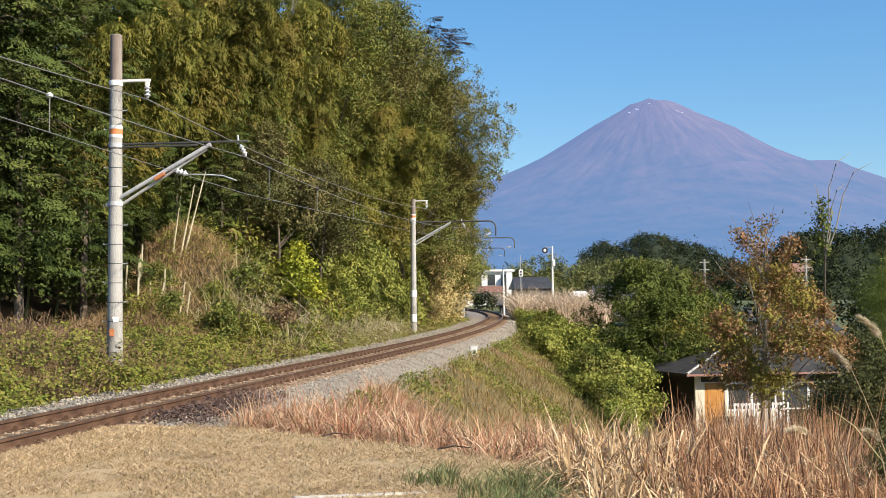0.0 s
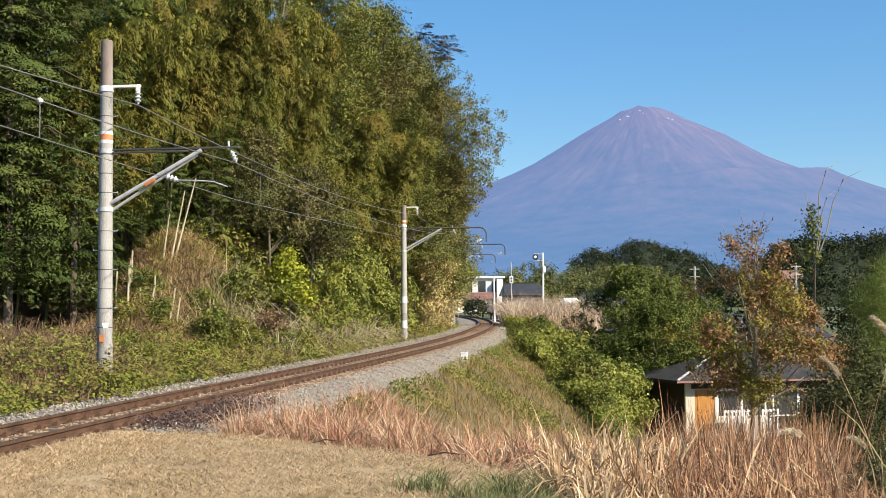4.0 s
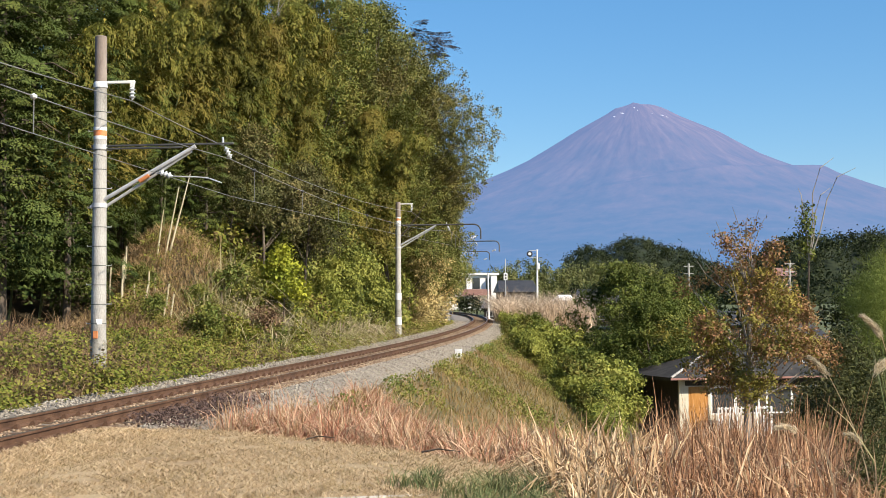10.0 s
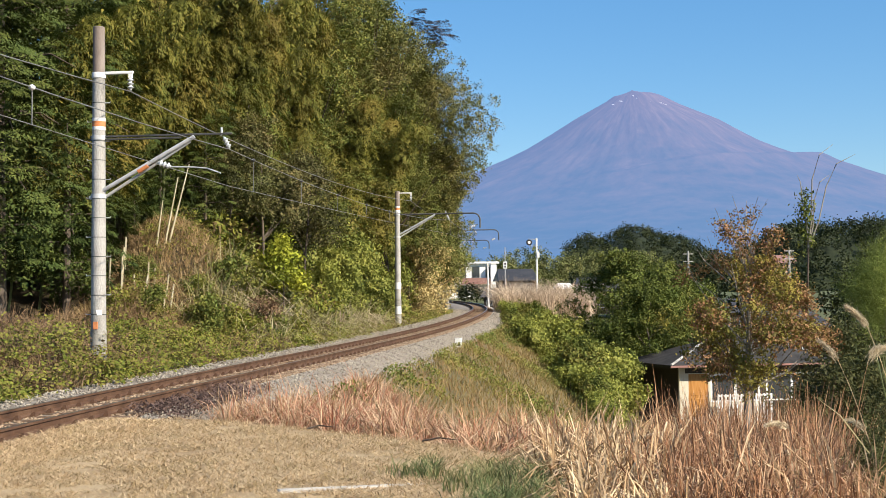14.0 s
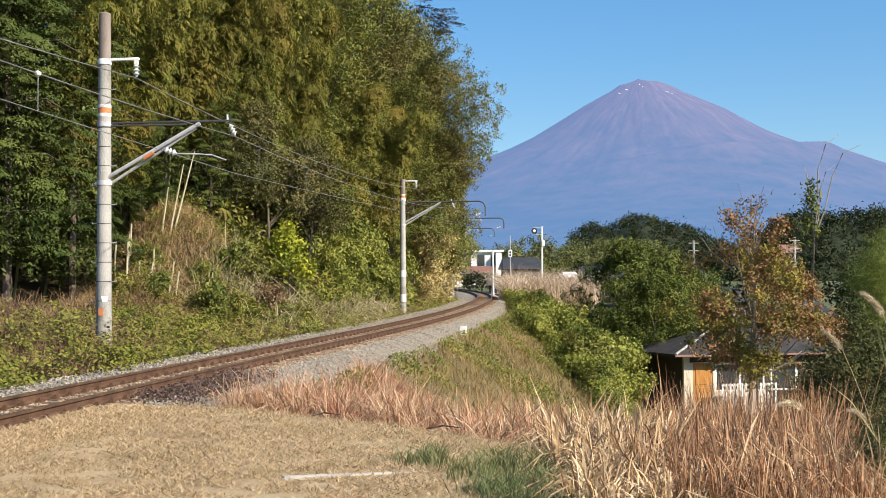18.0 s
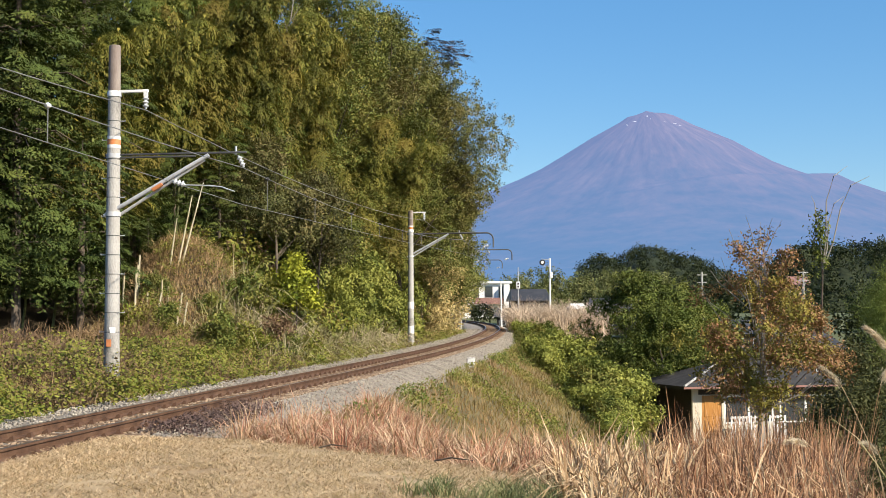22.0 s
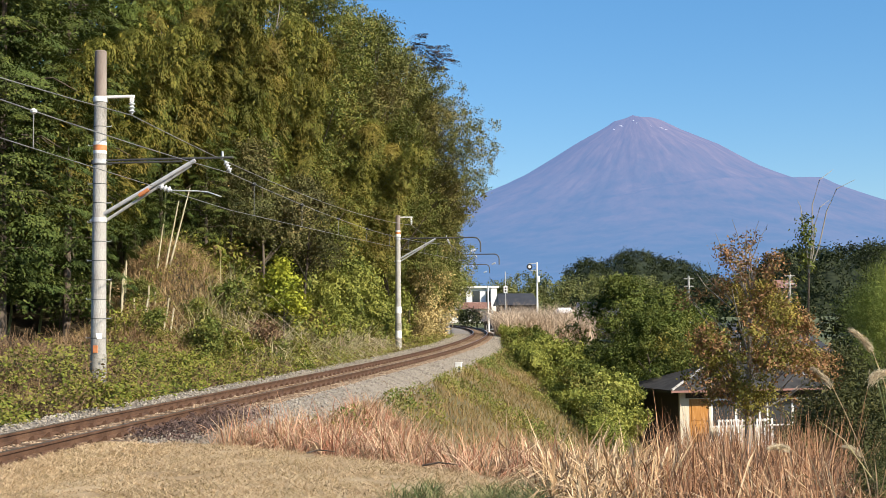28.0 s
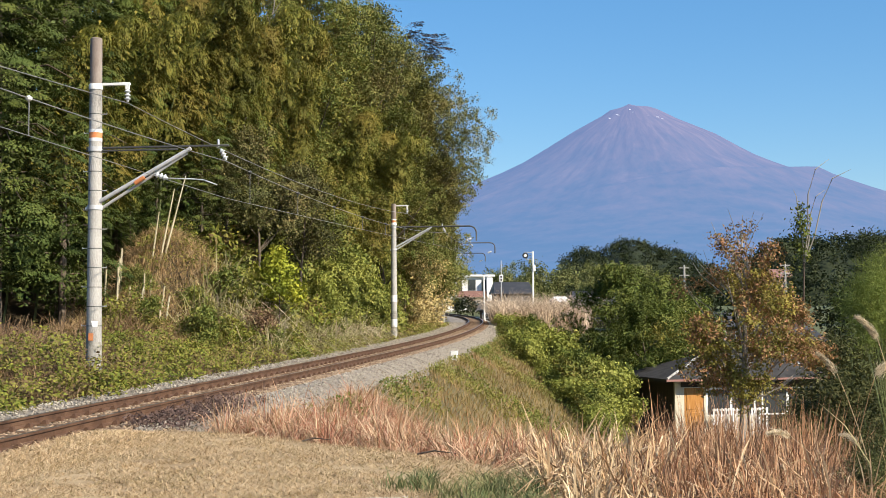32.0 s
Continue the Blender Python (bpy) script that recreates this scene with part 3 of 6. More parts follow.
def railway():
    ys = np.linspace(-40, 200, 361)
    bed = sweep(ys, [(-2.7, -0.55), (-2.35, -0.22), (-2.05, -0.13), (-1.2, -0.14), (0, -0.20), (1.25, -0.19), (1.5, -0.25), (2.45, -0.70)])
    part("ballast_bed", bed.mesh("ballast_bed", M_BALLAST), None)
    tagged(bpy.data.objects["ballast_bed"], "bed of grey crushed stone under the railway track", "ballast", kind="structure")
    yv = np.linspace(6, 21.6, 50)
    inner = 0.80 + 0.06 * np.sin(yv * 2.3) + 0.05 * np.sin(yv * 5.1) 
    V = np.stack([on_line(yv, inner + o, u - 0.32 * step(18.8, 21.6, yv)) for o, u in ((0, -0.30), (0.05, -0.13), (0.5, -0.115), (1.0, -0.15), (1.5, -0.26), (2.0, -0.50))], 1).reshape(-1, 3)
    fs = [(r * 6 + c, r * 6 + c + 1, r * 6 + c + 7, r * 6 + c + 6) for r in range(49) for c in range(5)]
    tagged(part("turf_verge", Build().add(V, fs), M_LAWN), "dry turf verge grown up to the rail", "verge", kind="structure")
    rng = np.random.default_rng(3)
    n = 15000
    y = 14 + 95 * rng.uniform(0, 1, n) ** 1.5
    t = rng.uniform(0, 1, n)
    off = np.where(t < 0.66, 1.12 + 1.3 * t / 0.66, -1.0 - 1.3 * (t - 0.66) / 0.34)
    up = np.interp(off, [-2.7, -2.35, -2.05, -1.2, 0, 1.25, 1.5, 2.45], [-0.55, -0.22, -0.13, -0.14, -0.2, -0.19, -0.25, -0.70])
    P = on_line(y, off, 0) + np.stack([0 * y, 0 * y, up + 0.012], -1)
    keep = P[:, 2] > land(P[:, 0], P[:, 1]) - 0.03
    tagged(new("ballast_stones", rock_mesh("ballast_stones", rocks(P[keep], 0.034, rng), M_STONE)), "loose grey crushed stones on the ballast shoulder", "gravel", kind="stuff")
    n = 16000
    y = 14 + 70 * rng.uniform(0, 1, n) ** 1.5
    off = rng.uniform(-1.1, 1.1, n)
    P = on_line(y, off, -0.175)
    tagged(new("dusty_stones", rock_mesh("dusty_stones", rocks(P, 0.04, rng), M_TRACKDIRT)), "rust-dusted stones between the rails and sleepers", "gravel", kind="stuff")
    track = thing("railway_track", "single curving railway track with rusty brown rails and sleepers", "railway track")
    prof = [(-0.065, -0.155), (0.065, -0.155), (0.065, -0.14), (0.012, -0.115), (0.012, -0.045), (0.035, -0.035), (0.035, -0.004), (0.028, 0.0), (-0.028, 0.0), (-0.035, -0.004),
            (-0.035, -0.035), (-0.012, -0.045), (-0.012, -0.115), (-0.065, -0.14)]
    for side in (-0.567, 0.567):
        r = sweep(ys, [(side + o, u) for o, u in prof], closed=True)
        r.m = [1 if (i % 14) in (7,) and i < 14 * 360 else 0 for i in range(len(r.f))]
        part("rail", r, [M_RAIL, M_RAILTOP], track)
    sl = Build().box(-1.05, -0.115, -0.16, 1.05, 0.115, 0.0, bev=0.015).mesh("sleeper", M_SLEEPER)
    clip = Build().add([(-0.05, -0.06, 0), (0.05, -0.06, 0), (0.05, 0.06, 0), (-0.05, 0.06, 0), (-0.025, -0.035, 0.075), (0.02, -0.035, 0.06), (0.02, 0.035, 0.06), (-0.025, 0.035, 0.075)],
                       [(0, 1, 5, 4), (1, 2, 6, 5), (2, 3, 7, 6), (3, 0, 4, 7), (4, 5, 6, 7)]).mesh("rail_clip", M_RAIL)
    y, k = 9.0, 0
    rest = Build()
    while y < 160:
        a = float(rail_turn(y))
        p = on_line(y, 0, -0.155)
        s = part("sleeper", sl, None, track)
        s.matrix_basis = pose(*p, 0, 0, -math.degrees(a))
        if y > 15:
            for side, out in ((-0.567, 1), (0.567, 1), (-0.567, -1), (0.567, -1)):
                q = on_line(y, side + out * 0.115, -0.155)
                m = pose(*q, 0, 0, -math.degrees(a) + (0 if out < 0 else 180))
                if k < 300:
                    part("rail_clip", clip, None, track).matrix_basis = m
                    k += 1
                elif y < 110:
                    rest.add([m @ v.co for v in clip.vertices], [tuple(f.vertices) for f in clip.polygons])
        y += 0.588 * math.cos(a)
    tagged(part("rail_clips", rest, M_RAIL, track), kind="stuff")


railway()


# ---- overhead line ----
def insulator(b, top, bottom, r=0.075):
    """Stacked porcelain sheds between two places."""
    a, c = Vector(top), Vector(bottom)
    L = (c - a).length
    turn = (c - a).to_track_quat("Z", "Y").to_matrix().to_4x4()
    prof = [(0.02, 0)]
    for i in range(3):
        z = L * (0.12 + 0.27 * i)
        prof += [(0.035, z), (r, z + L * 0.10), (r * 0.9, z + L * 0.14), (0.035, z + L * 0.2)]
    prof.append((0.02, L))
    b.lathe(prof, 10, m=Matrix.Translation(a) @ turn)


def line_pole(y, off, top, tube, feeder, strut, reach, hook, label, marks=True, depth=0.55):
    """A concrete pole; heights over the rail heads; reach: metres from the pole towards the line."""
    base = on_line(y, off, -depth)
    a = float(rail_turn(y))
    pole = thing("line_pole", label, "pole", pose(*base, 0, 0, -math.degrees(a)), group="overhead line poles")
    g = depth
    H = top + g
    rad = lambda z: 0.172 - 0.045 * z / H
    joint = H - 1.02
    part("shaft", Build().lathe([(rad(0), 0), (rad(joint), joint)], 20), M_CONCRETE, pole, "grey weathered concrete")
    part("shaft_top", Build().lathe([(rad(joint), joint), (rad(H) + 0.002, H - 0.02), (rad(H) - 0.02, H)], 20), M_CONC_TOP, pole, "brown-stained concrete top")
    part("clamp_band", Build().lathe([(rad(joint) + 0.02, joint - 0.12), (rad(joint) + 0.022, joint - 0.03), (rad(joint) + 0.012, joint + 0.0)], 20), M_WHITE, pole, "white clamp band")
    zf = feeder + g
    arm = part("feeder_arm", Build().box(0.1, -0.035, zf - 0.03, 0.78, 0.035, zf + 0.03, bev=0.008).box(0.68, -0.03, zf - 0.12, 0.76, 0.03, zf - 0.03), M_WHITE, pole, "white painted feeder arm")
    b = Build()
    insulator(b, (0.72, 0, zf - 0.10), (0.72, 0, zf - 0.40))
    part("insulator", b, M_PORCELAIN, arm, "grey porcelain insulator")
    zt = tube + g
    part("orange_mark", Build().lathe([(rad(zt) + 0.004, zt + 0.24), (rad(zt) + 0.004, zt + 0.36)], 20), M_ORANGE, pole, "faded orange ring")
    part("white_mark", Build().lathe([(rad(zt) + 0.0035, zt + 0.36), (rad(zt) + 0.0035, zt + 0.43)], 20), M_WHITE, pole, "white ring")
    part("white_mark", Build().lathe([(rad(zt) + 0.0035, zt + 0.17), (rad(zt) + 0.0035, zt + 0.24)], 20), M_WHITE, pole, "white ring")
    b = Build()
    if hook:
        pts = [(-0.2, 0, zt), (reach - 0.35, 0, zt + 0.02)]
        pts += [(reach - 0.35 + 0.35 * math.sin(t), 0, zt + 0.02 - 0.35 * (1 - math.cos(t))) for t in (0.4, 0.8, 1.2, 1.57)]
        pts.append((reach, 0, zt - 0.75))
        b.tube(pts, 0.04, 8)
    else:
        b.box(-0.2, -0.03, zt + 0.005, reach, 0.03, zt + 0.045, bev=0.008).box(-0.2, -0.03, zt - 0.055, 0.62 * reach, 0.03, zt - 0.02, bev=0.008)
    bracket = part("bracket_tube", b, M_TUBE, pole, "dark steel bracket tube")
    zs = strut + g
    out = 0.72 * reach if not hook else 0.46 * reach
    b = Build().tube([(-0.18, -0.05, zs - 0.04), (out, -0.02, zt - 0.02)], 0.046, 8)
    b.tube([(-0.02, 0.06, zs - 0.10), (out * 0.95, 0.03, zt - 0.12)], 0.034, 8)
    part("strut", b, M_STEEL, pole, "galvanised diagonal strut")
    if marks:
        part("orange_tag", Build().tube([(0.42 * out, -0.04, zs + 0.42 * (zt - zs) - 0.02), (0.52 * out, -0.04, zs + 0.52 * (zt - zs) - 0.02)], 0.05, 8), M_ORANGE, pole)
    for z in (zt, zs):
        part("steel_collar", Build().lathe([(rad(z) + 0.016, z - 0.05), (rad(z) + 0.016, z + 0.05)], 20), M_STEEL, pole)
    # hanging insulator for the bearer wire, and the steady arm with its two sheds
    xi = reach - 0.18 if not hook else reach * 0.60
    b = Build()
    b.tube([(xi - 0.06, 0, zt + 0.16), (xi - 0.05, 0, zt)], 0.025, 6)
    insulator(b, (xi, 0, zt - 0.05), (xi + 0.12, 0, zt - 0.30), 0.07)
    part("insulator", b, M_PORCELAIN, bracket, "grey porcelain insulator")
    b = Build()
    f = 0.62
    xs, z1 = (f * out, zs + f * (zt - zs) - 0.08) if not hook else (reach - 0.25, zt - 0.62)
    insulator(b, (xs, 0, z1), (xs + 0.3 * (1 if not hook else -1), 0, z1 - 0.1), 0.075)
    part("insulator", b, M_PORCELAIN, pole, "grey porcelain insulator")
    if not hook:
        part("steady_arm", Build().tube([(xs + 0.28, 0, z1 - 0.1), (xs + 0.8, 0, z1 - 0.12), (xs + 1.1, 0, z1 - 0.15), (xs + 1.4, 0, z1 - 0.26)], 0.016, 6), M_STEEL, pole)
    if marks:
        k = 0
        for z in np.arange(1.7, H - 1.6, 0.42):
            s = 1 if k % 2 else -1
            k += 1
            part("step_bolt", Build().tube([(0, s * rad(z) * 0.2, z), (s * (rad(z) + 0.11), s * rad(z) * 0.2, z), (s * (rad(z) + 0.11), s * rad(z) * 0.2, z + 0.03)], 0.011, 5), M_STEEL, pole)
            part("wire_tie", Build().lathe([(rad(z) + 0.004, z - 0.012), (rad(z) + 0.004, z + 0.004)], 16), M_TUBE, pole)
    return pole


POLES = [(28.6, -2.82, 7.55, 5.10, 6.52, 3.82, 3.0), (69.4, -2.85, 6.85, 5.62, 6.75, 4.45, 4.35), (96.0, -2.7, 7.3, 5.85, 6.9, 4.6, 4.3), (119.0, -2.7, 7.3, 5.85, 6.9, 4.6, 3.8)]
pole_one = line_pole(*POLES[0], False, "tall grey concrete railway pole with orange marks and steel arm", depth=0.45)
line_pole(*POLES[1], True, "grey concrete railway pole with a hooked bracket tube", marks=False)
line_pole(*POLES[2], True, "concrete railway pole behind trees with a hooked bracket", marks=False)
line_pole(*POLES[3], True, "far concrete railway pole with a hooked bracket", marks=False)
# painted marks low on the first pole and the black and white bands of the second
p = part("orange_mark", Build().box(-0.055, -0.176, 1.38, 0.045, -0.156, 1.54), M_ORANGE, pole_one, "orange painted figure patch")
p = part("white_tag", Build().add([(0.03, -0.170, 1.68), (0.13, -0.13, 1.68), (0.13, -0.13, 1.80), (-0.0, -0.172, 1.80), (0.06, -0.171, 1.62)], [(0, 1, 2, 3)]), M_WHITE, pole_one)
M_GRIME = mat("moss_and_grime", [(0.08, 0.072, 0.056), (0.272, 0.256, 0.224), (0.4, 0.384, 0.352)], scale=9, fine=40, mix=0.6)
part("grimy_foot", Build().lathe([(0.1765, 0.0), (0.1730, 1.35)], 20), M_GRIME, pole_one, "lichen-spotted foot")
second = [o for o in bpy.data.objects if o.name.startswith("line_pole")][1]
for z0, z1, m in ((0.55, 0.95, M_GRIME), (0.95, 1.35, M_WHITE), (1.35, 1.75, M_GRIME), (2.25, 2.6, M_WHITE)):
    part("painted_band", Build().lathe([(0.174, z0), (0.172, z1)], 20), m, second)


def wire(name, pts, r, label):
    cu = Build().tube(pts, r, 5)
    tagged(part(name, cu, M_WIRE), label, "wire", "overhead wires")


def span(a, b, sag, n=14):
    a, b = Vector(a), Vector(b)
    return [a.lerp(b, i / n) - Vector((0, 0, 4 * sag * (i / n) * (1 - i / n))) for i in range(n + 1)]


def wires():
    spots = []
    for (y, off, top, tube, feeder, strut, reach), hook in zip(POLES, (False, True, True, True)):
        xi = (reach - 0.06) if not hook else reach * 0.60 + 0.12
        spots.append((on_line(y, off + 0.72, feeder - 0.42), on_line(y, off + xi, tube - 0.32), on_line(y, off + (2.94 if not hook else reach * 0.62), tube - (1.12 if not hook else 1.05))))
    first = (on_line(-16.0, -2.2, 5.3), on_line(-16.0, 0.1, 5.0), on_line(-16.0, 0.1, 4.1))
    spots = [first] + spots
    spots.append((on_line(150.0, -2.2, 6.3), on_line(150.0, -0.2, 5.4), on_line(150.0, -0.2, 4.6)))
    for k, (name, r, sag, label) in enumerate((("feeder_wire", 0.011, 0.45, "thin dark feeder wire between the poles"), ("bearer_wire", 0.009, 0.42, "sagging bearer wire over the track"),
                                              ("contact_wire", 0.007, 0.04, "taut contact wire over the track"))):
        pts = []
        for i in range(len(spots) - 1):
            L = (Vector(spots[i + 1][k]) - Vector(spots[i][k])).length
            pts += span(spots[i][k], spots[i + 1][k], sag * (L / 42) ** 2, 14)[0 if i == 0 else 1:]
        wire(name, pts, r, label)
    # droppers between bearer and contact wire
    for i in range(3):
        L = (Vector(spots[i + 1][1]) - Vector(spots[i][1])).length
        B, C = span(spots[i][1], spots[i + 1][1], 0.42 * (L / 42) ** 2, 42), span(spots[i][2], spots[i + 1][2], 0.04 * (L / 42) ** 2, 42)
        for j in range(2, 36 if i == 0 else 42, 5):
            if B[j].y < 4:
                continue
            d = thing("dropper", "thin dropper hanging between the overhead wires", "dropper", group="droppers")
            q = min(range(42), key=lambda n: (C[n].y - B[j].y) * (C[n + 1].y - B[j].y))
            low = C[q].lerp(C[q + 1], (B[j].y - C[q].y) / (C[q + 1].y - C[q].y))
            part("rod", Build().tube([B[j], low], 0.008, 4), M_WIRE, d)
            part("clamp", Build().lathe([(0.01, -0.045), (0.045, -0.02), (0.05, 0.01), (0.015, 0.04)], 8, m=Matrix.Translation(B[j])), M_PORCELAIN if i == 0 else M_TUBE, d, "round clamp")
    wire("stay_wire", [on_line(28.6, -2.9, 5.1), on_line(46, -9.5, 1.6)], 0.007, "thin stay wire from the pole")


wires()


# ---- plants ----
def cloud(rng, blobs, n, length, width, droop=0.3, shell=0.55, per=16, spread=1.45):
    """Leaves in small tufts round lumps (x, y, z, rx, ry, rz)."""
    b = np.asarray(blobs, float)
    w = (b[:, 3] * b[:, 4] + b[:, 3] * b[:, 5]) ** 1.0
    m = max(1, n // per)
    k = rng.choice(len(b), m, p=w / w.sum())
    d = unit(rng.normal(size=(m, 3)) + np.array([0, 0, 0.2]))
    r = shell + (1 - shell) * rng.uniform(0, 1, m) ** 0.7
    r = r * (1 + 0.16 * np.sin(d[:, 0] * 7 + k) * np.cos(d[:, 2] * 6 + 2 * k)) + rng.normal(0, 0.05, m)
    tuft = b[k, :3] + d * r[:, None] * b[k, 3:]
    way = unit(d * 0.9 + rng.normal(size=(m, 3)) * 0.45 + np.array([0, 0, -droop]))
    face = unit(d * 0.9 + rng.normal(size=(m, 3)) * 0.28 + np.array([0, 0, 0.5]))
    size = spread * length * rng.uniform(0.6, 1.3, (m, 1, 1))
    f = rng.uniform(-0.8, 1.1, (m, per, 1))
    C = tuft[:, None] + way[:, None] * f * size + rng.normal(size=(m, per, 3)) * size * 0.55 * (1.15 - 0.5 * f)
    C[:, :, 2] -= 0.25 * size[:, :, 0] * np.abs(f[:, :, 0]) ** 2
    al = way[:, None] + rng.normal(size=(m, per, 3)) * 0.55
    fc = np.repeat(face[:, None], per, 1)
    return leaves(C.reshape(-1, 3), al.reshape(-1, 3), length, width, rng, 0.25, fc.reshape(-1, 3))


def pads(rng, spots, out, size, per, length, width, droop, wide=0.4, lift=0.75):
    """Sprays of leaves at spots, each a fan that runs out from the stem and hangs by droop."""
    m = len(spots)
    z = np.array([0, 0, 1.0])
    out = out[:, None]
    side = np.stack([-out[..., 1], out[..., 0], 0 * out[..., 0]], -1)
    size = size.reshape(m, 1, 1)
    u = rng.uniform(0, 1, (m, per, 1)) ** 0.85
    v = rng.normal(0, wide, (m, per, 1)) * np.sin(np.pi * (0.15 + 0.8 * u))
    tilt = rng.normal(0, 0.22, (m, 1, 3))
    P = spots[:, None] + size * (out * (u - 0.25) * (1 - 0.35 * droop * u) + side * v - z * (droop * u ** 2 + 0.5 * v ** 2) + tilt * u * 0.6) + rng.normal(0, 0.035, (m, per, 3))
    al = out * (1.0 - 0.5 * droop * u) + side * (1.8 * v + rng.normal(0, 0.35, (m, per, 1))) - z * (0.15 + 1.5 * droop * u) + rng.normal(0, 0.12, (m, per, 3))
    face = z * lift + out * (0.45 + 0.5 * u) + side * v * 0.7 + tilt + 0 * P
    return leaves(P.reshape(-1, 3), al.reshape(-1, 3), length, width, rng, 0.2, face.reshape(-1, 3), 0.22)


def lumps(rng, n, h0, h1, rad, size, squash=0.8, lean=(0, 0)):
    """Random lumps that fill a crown from height h0 to h1."""
    out = []
    for i in range(n):
        t = (i + rng.uniform(0, 1)) / n
        z = h0 + (h1 - h0) * t
        R = rad * math.sin(math.pi * (0.18 + 0.74 * t)) ** 0.8
        a, q = rng.uniform(0, 6.28), math.sqrt(rng.uniform(0.05, 1))
        s = size * rng.uniform(0.65, 1.25)
        out.append((R * q * math.cos(a) + lean[0] * t, R * q * math.sin(a) + lean[1] * t, z, s, s, s * squash))
    return out


def limbs(b, blobs, r0, h, rng, top=0.75, n=7, low=0.25):
    """A tapered, slightly crooked trunk and limbs that run to some lumps."""
    k = 6
    bend = rng.normal(0, 0.05 * h / 6, (k, 2)).cumsum(0)
    end = np.mean([q[:2] for q in blobs], 0)
    pts = [(bend[i][0] * (i > 0) + end[0] * (i / (k - 1)) ** 2, bend[i][1] * (i > 0) + end[1] * (i / (k - 1)) ** 2, -0.15 + (h * top + 0.15) * i / (k - 1)) for i in range(k)]
    b.tube(pts, [r0 * (1.25 if i == 0 else 1 - 0.8 * i / (k - 1)) for i in range(k)], 8)
    top_z = pts[-1][2]
    for i in range(min(n, len(blobs))):
        q = blobs[int(i * len(blobs) / n)]
        away = math.hypot(q[0], q[1])
        za = max(low * top_z, min(0.97 * top_z, q[2] - 0.75 * away - 0.1 * top_z))
        f = (za - pts[0][2]) / (top_z - pts[0][2]) * (k - 1)
        j = min(k - 2, int(f))
        a = Vector(pts[j]).lerp(Vector(pts[j + 1]), f - j)
        c = Vector(q[:3])
        m = a.lerp(c, 0.5) + Vector((0, 0, -0.06 * (c - a).length))
        b.tube([a, m, c], [r0 * 0.34 * (1 - 0.6 * za / top_z), r0 * 0.2 * (1 - 0.5 * za / top_z), r0 * 0.05], 5)
    return b


def tree_kind(name, label, cat, seed, h, rad, n_lumps, lump, n_leaves, length, width, leaf, bark=None, base=0.25, r0=0.16, droop=0.3, squash=0.8, lean=(0, 0), group="", n_limbs=7):
    rng = np.random.default_rng(seed)
    t = thing(name, label, cat, group=group)
    bl = lumps(rng, n_lumps, h * base, h - lump * 0.6, rad - lump * 0.4, lump * 0.8, squash, lean)
    part("trunk", limbs(Build(), bl, r0, h, rng, n=n_limbs), bark or M_BARK, t)
    part("crown", quads("crown", cloud(rng, bl, n_leaves, length, width, droop), leaf), None, t)
    if leaf is M_TAN:
        return t
    inner = [(x * 0.75, y * 0.75, z, a * 0.6, b * 0.6, c * 0.6) for x, y, z, a, b, c in bl]
    part("inner_foliage", quads("inner_foliage", cloud(rng, inner, n_leaves // 5, length * 1.4, width * 1.6, droop, 0.2), leaf), None, t, "inner leaves")
    return t


def plant(proto, x, y, turn=0.0, scale=1.0, sink=0.1, tilt=(0, 0), z=None, first=set()):
    """Sets a plant on the ground; the first call of a kind uses the original."""
    zz = float(land(x, y)) - sink if z is None else z
    m = pose(x, y, zz, tilt[0], tilt[1], turn)
    if proto.name not in first:
        first.add(proto.name)
        proto.matrix_basis = m
        proto.scale = (scale,) * 3
        return proto
    keep = proto.scale.copy()
    proto.scale = (scale,) * 3
    o = copy_thing(proto, m)
    proto.scale = keep
    return o


def bamboo_kind(seed, h, n, leaf, label):
    """A culm that bows over at the top, with hanging plumes of leaves along it."""
    rng = np.random.default_rng(seed)
    t = thing("bamboo", label, "bamboo", group="bamboo grove")
    k = 12
    bend = rng.uniform(2.2, 4.0)
    pts = np.array([(bend * (i / k) ** 2.6, 0.2 * math.sin(i), h * (i / k) * (1 - 0.10 * (i / k) ** 4)) for i in range(k + 1)])
    part("culm", Build().tube(pts, [0.05 * (1 - 0.85 * i / k) for i in range(k + 1)], 6), M_CULM_GREEN, t)
    ns, per = n // 60, 60
    tt = np.clip(1 - 0.66 * rng.uniform(0, 1, ns) ** 1.25, 0, 1)
    C = np.stack([np.interp(tt * k, np.arange(k + 1), pts[:, j]) for j in range(3)], 1)
    a = rng.normal(0, 1.5, ns)
    out = np.stack([np.cos(a), np.sin(a), 0 * a], 1)
    reach = (0.25 + 1.15 * (1 - tt) ** 0.6) * rng.uniform(0.3, 1.1, ns)
    spots = C + out * reach[:, None] + np.array([0, 0, 0.1]) - np.array([0, 0, 0.25]) * (reach ** 2)[:, None]
    P = pads(rng, spots, out, rng.uniform(0.6, 1.15, ns), per, 0.155, 0.029, 0.8, 0.22, 0.6)
    part("foliage", quads("foliage", P, leaf), None, t)
    q = np.repeat(C + out * 0.4 * reach[:, None] - np.array([0, 0, 0.4]), 8, 0)
    part("inner_foliage", quads("inner_foliage", leaves(q + rng.normal(0, 0.3, q.shape), rng.normal(size=q.shape) - np.array([0, 0, 0.5]), 0.26, 0.09, rng), leaf), None, t, "inner leaves")
    return t


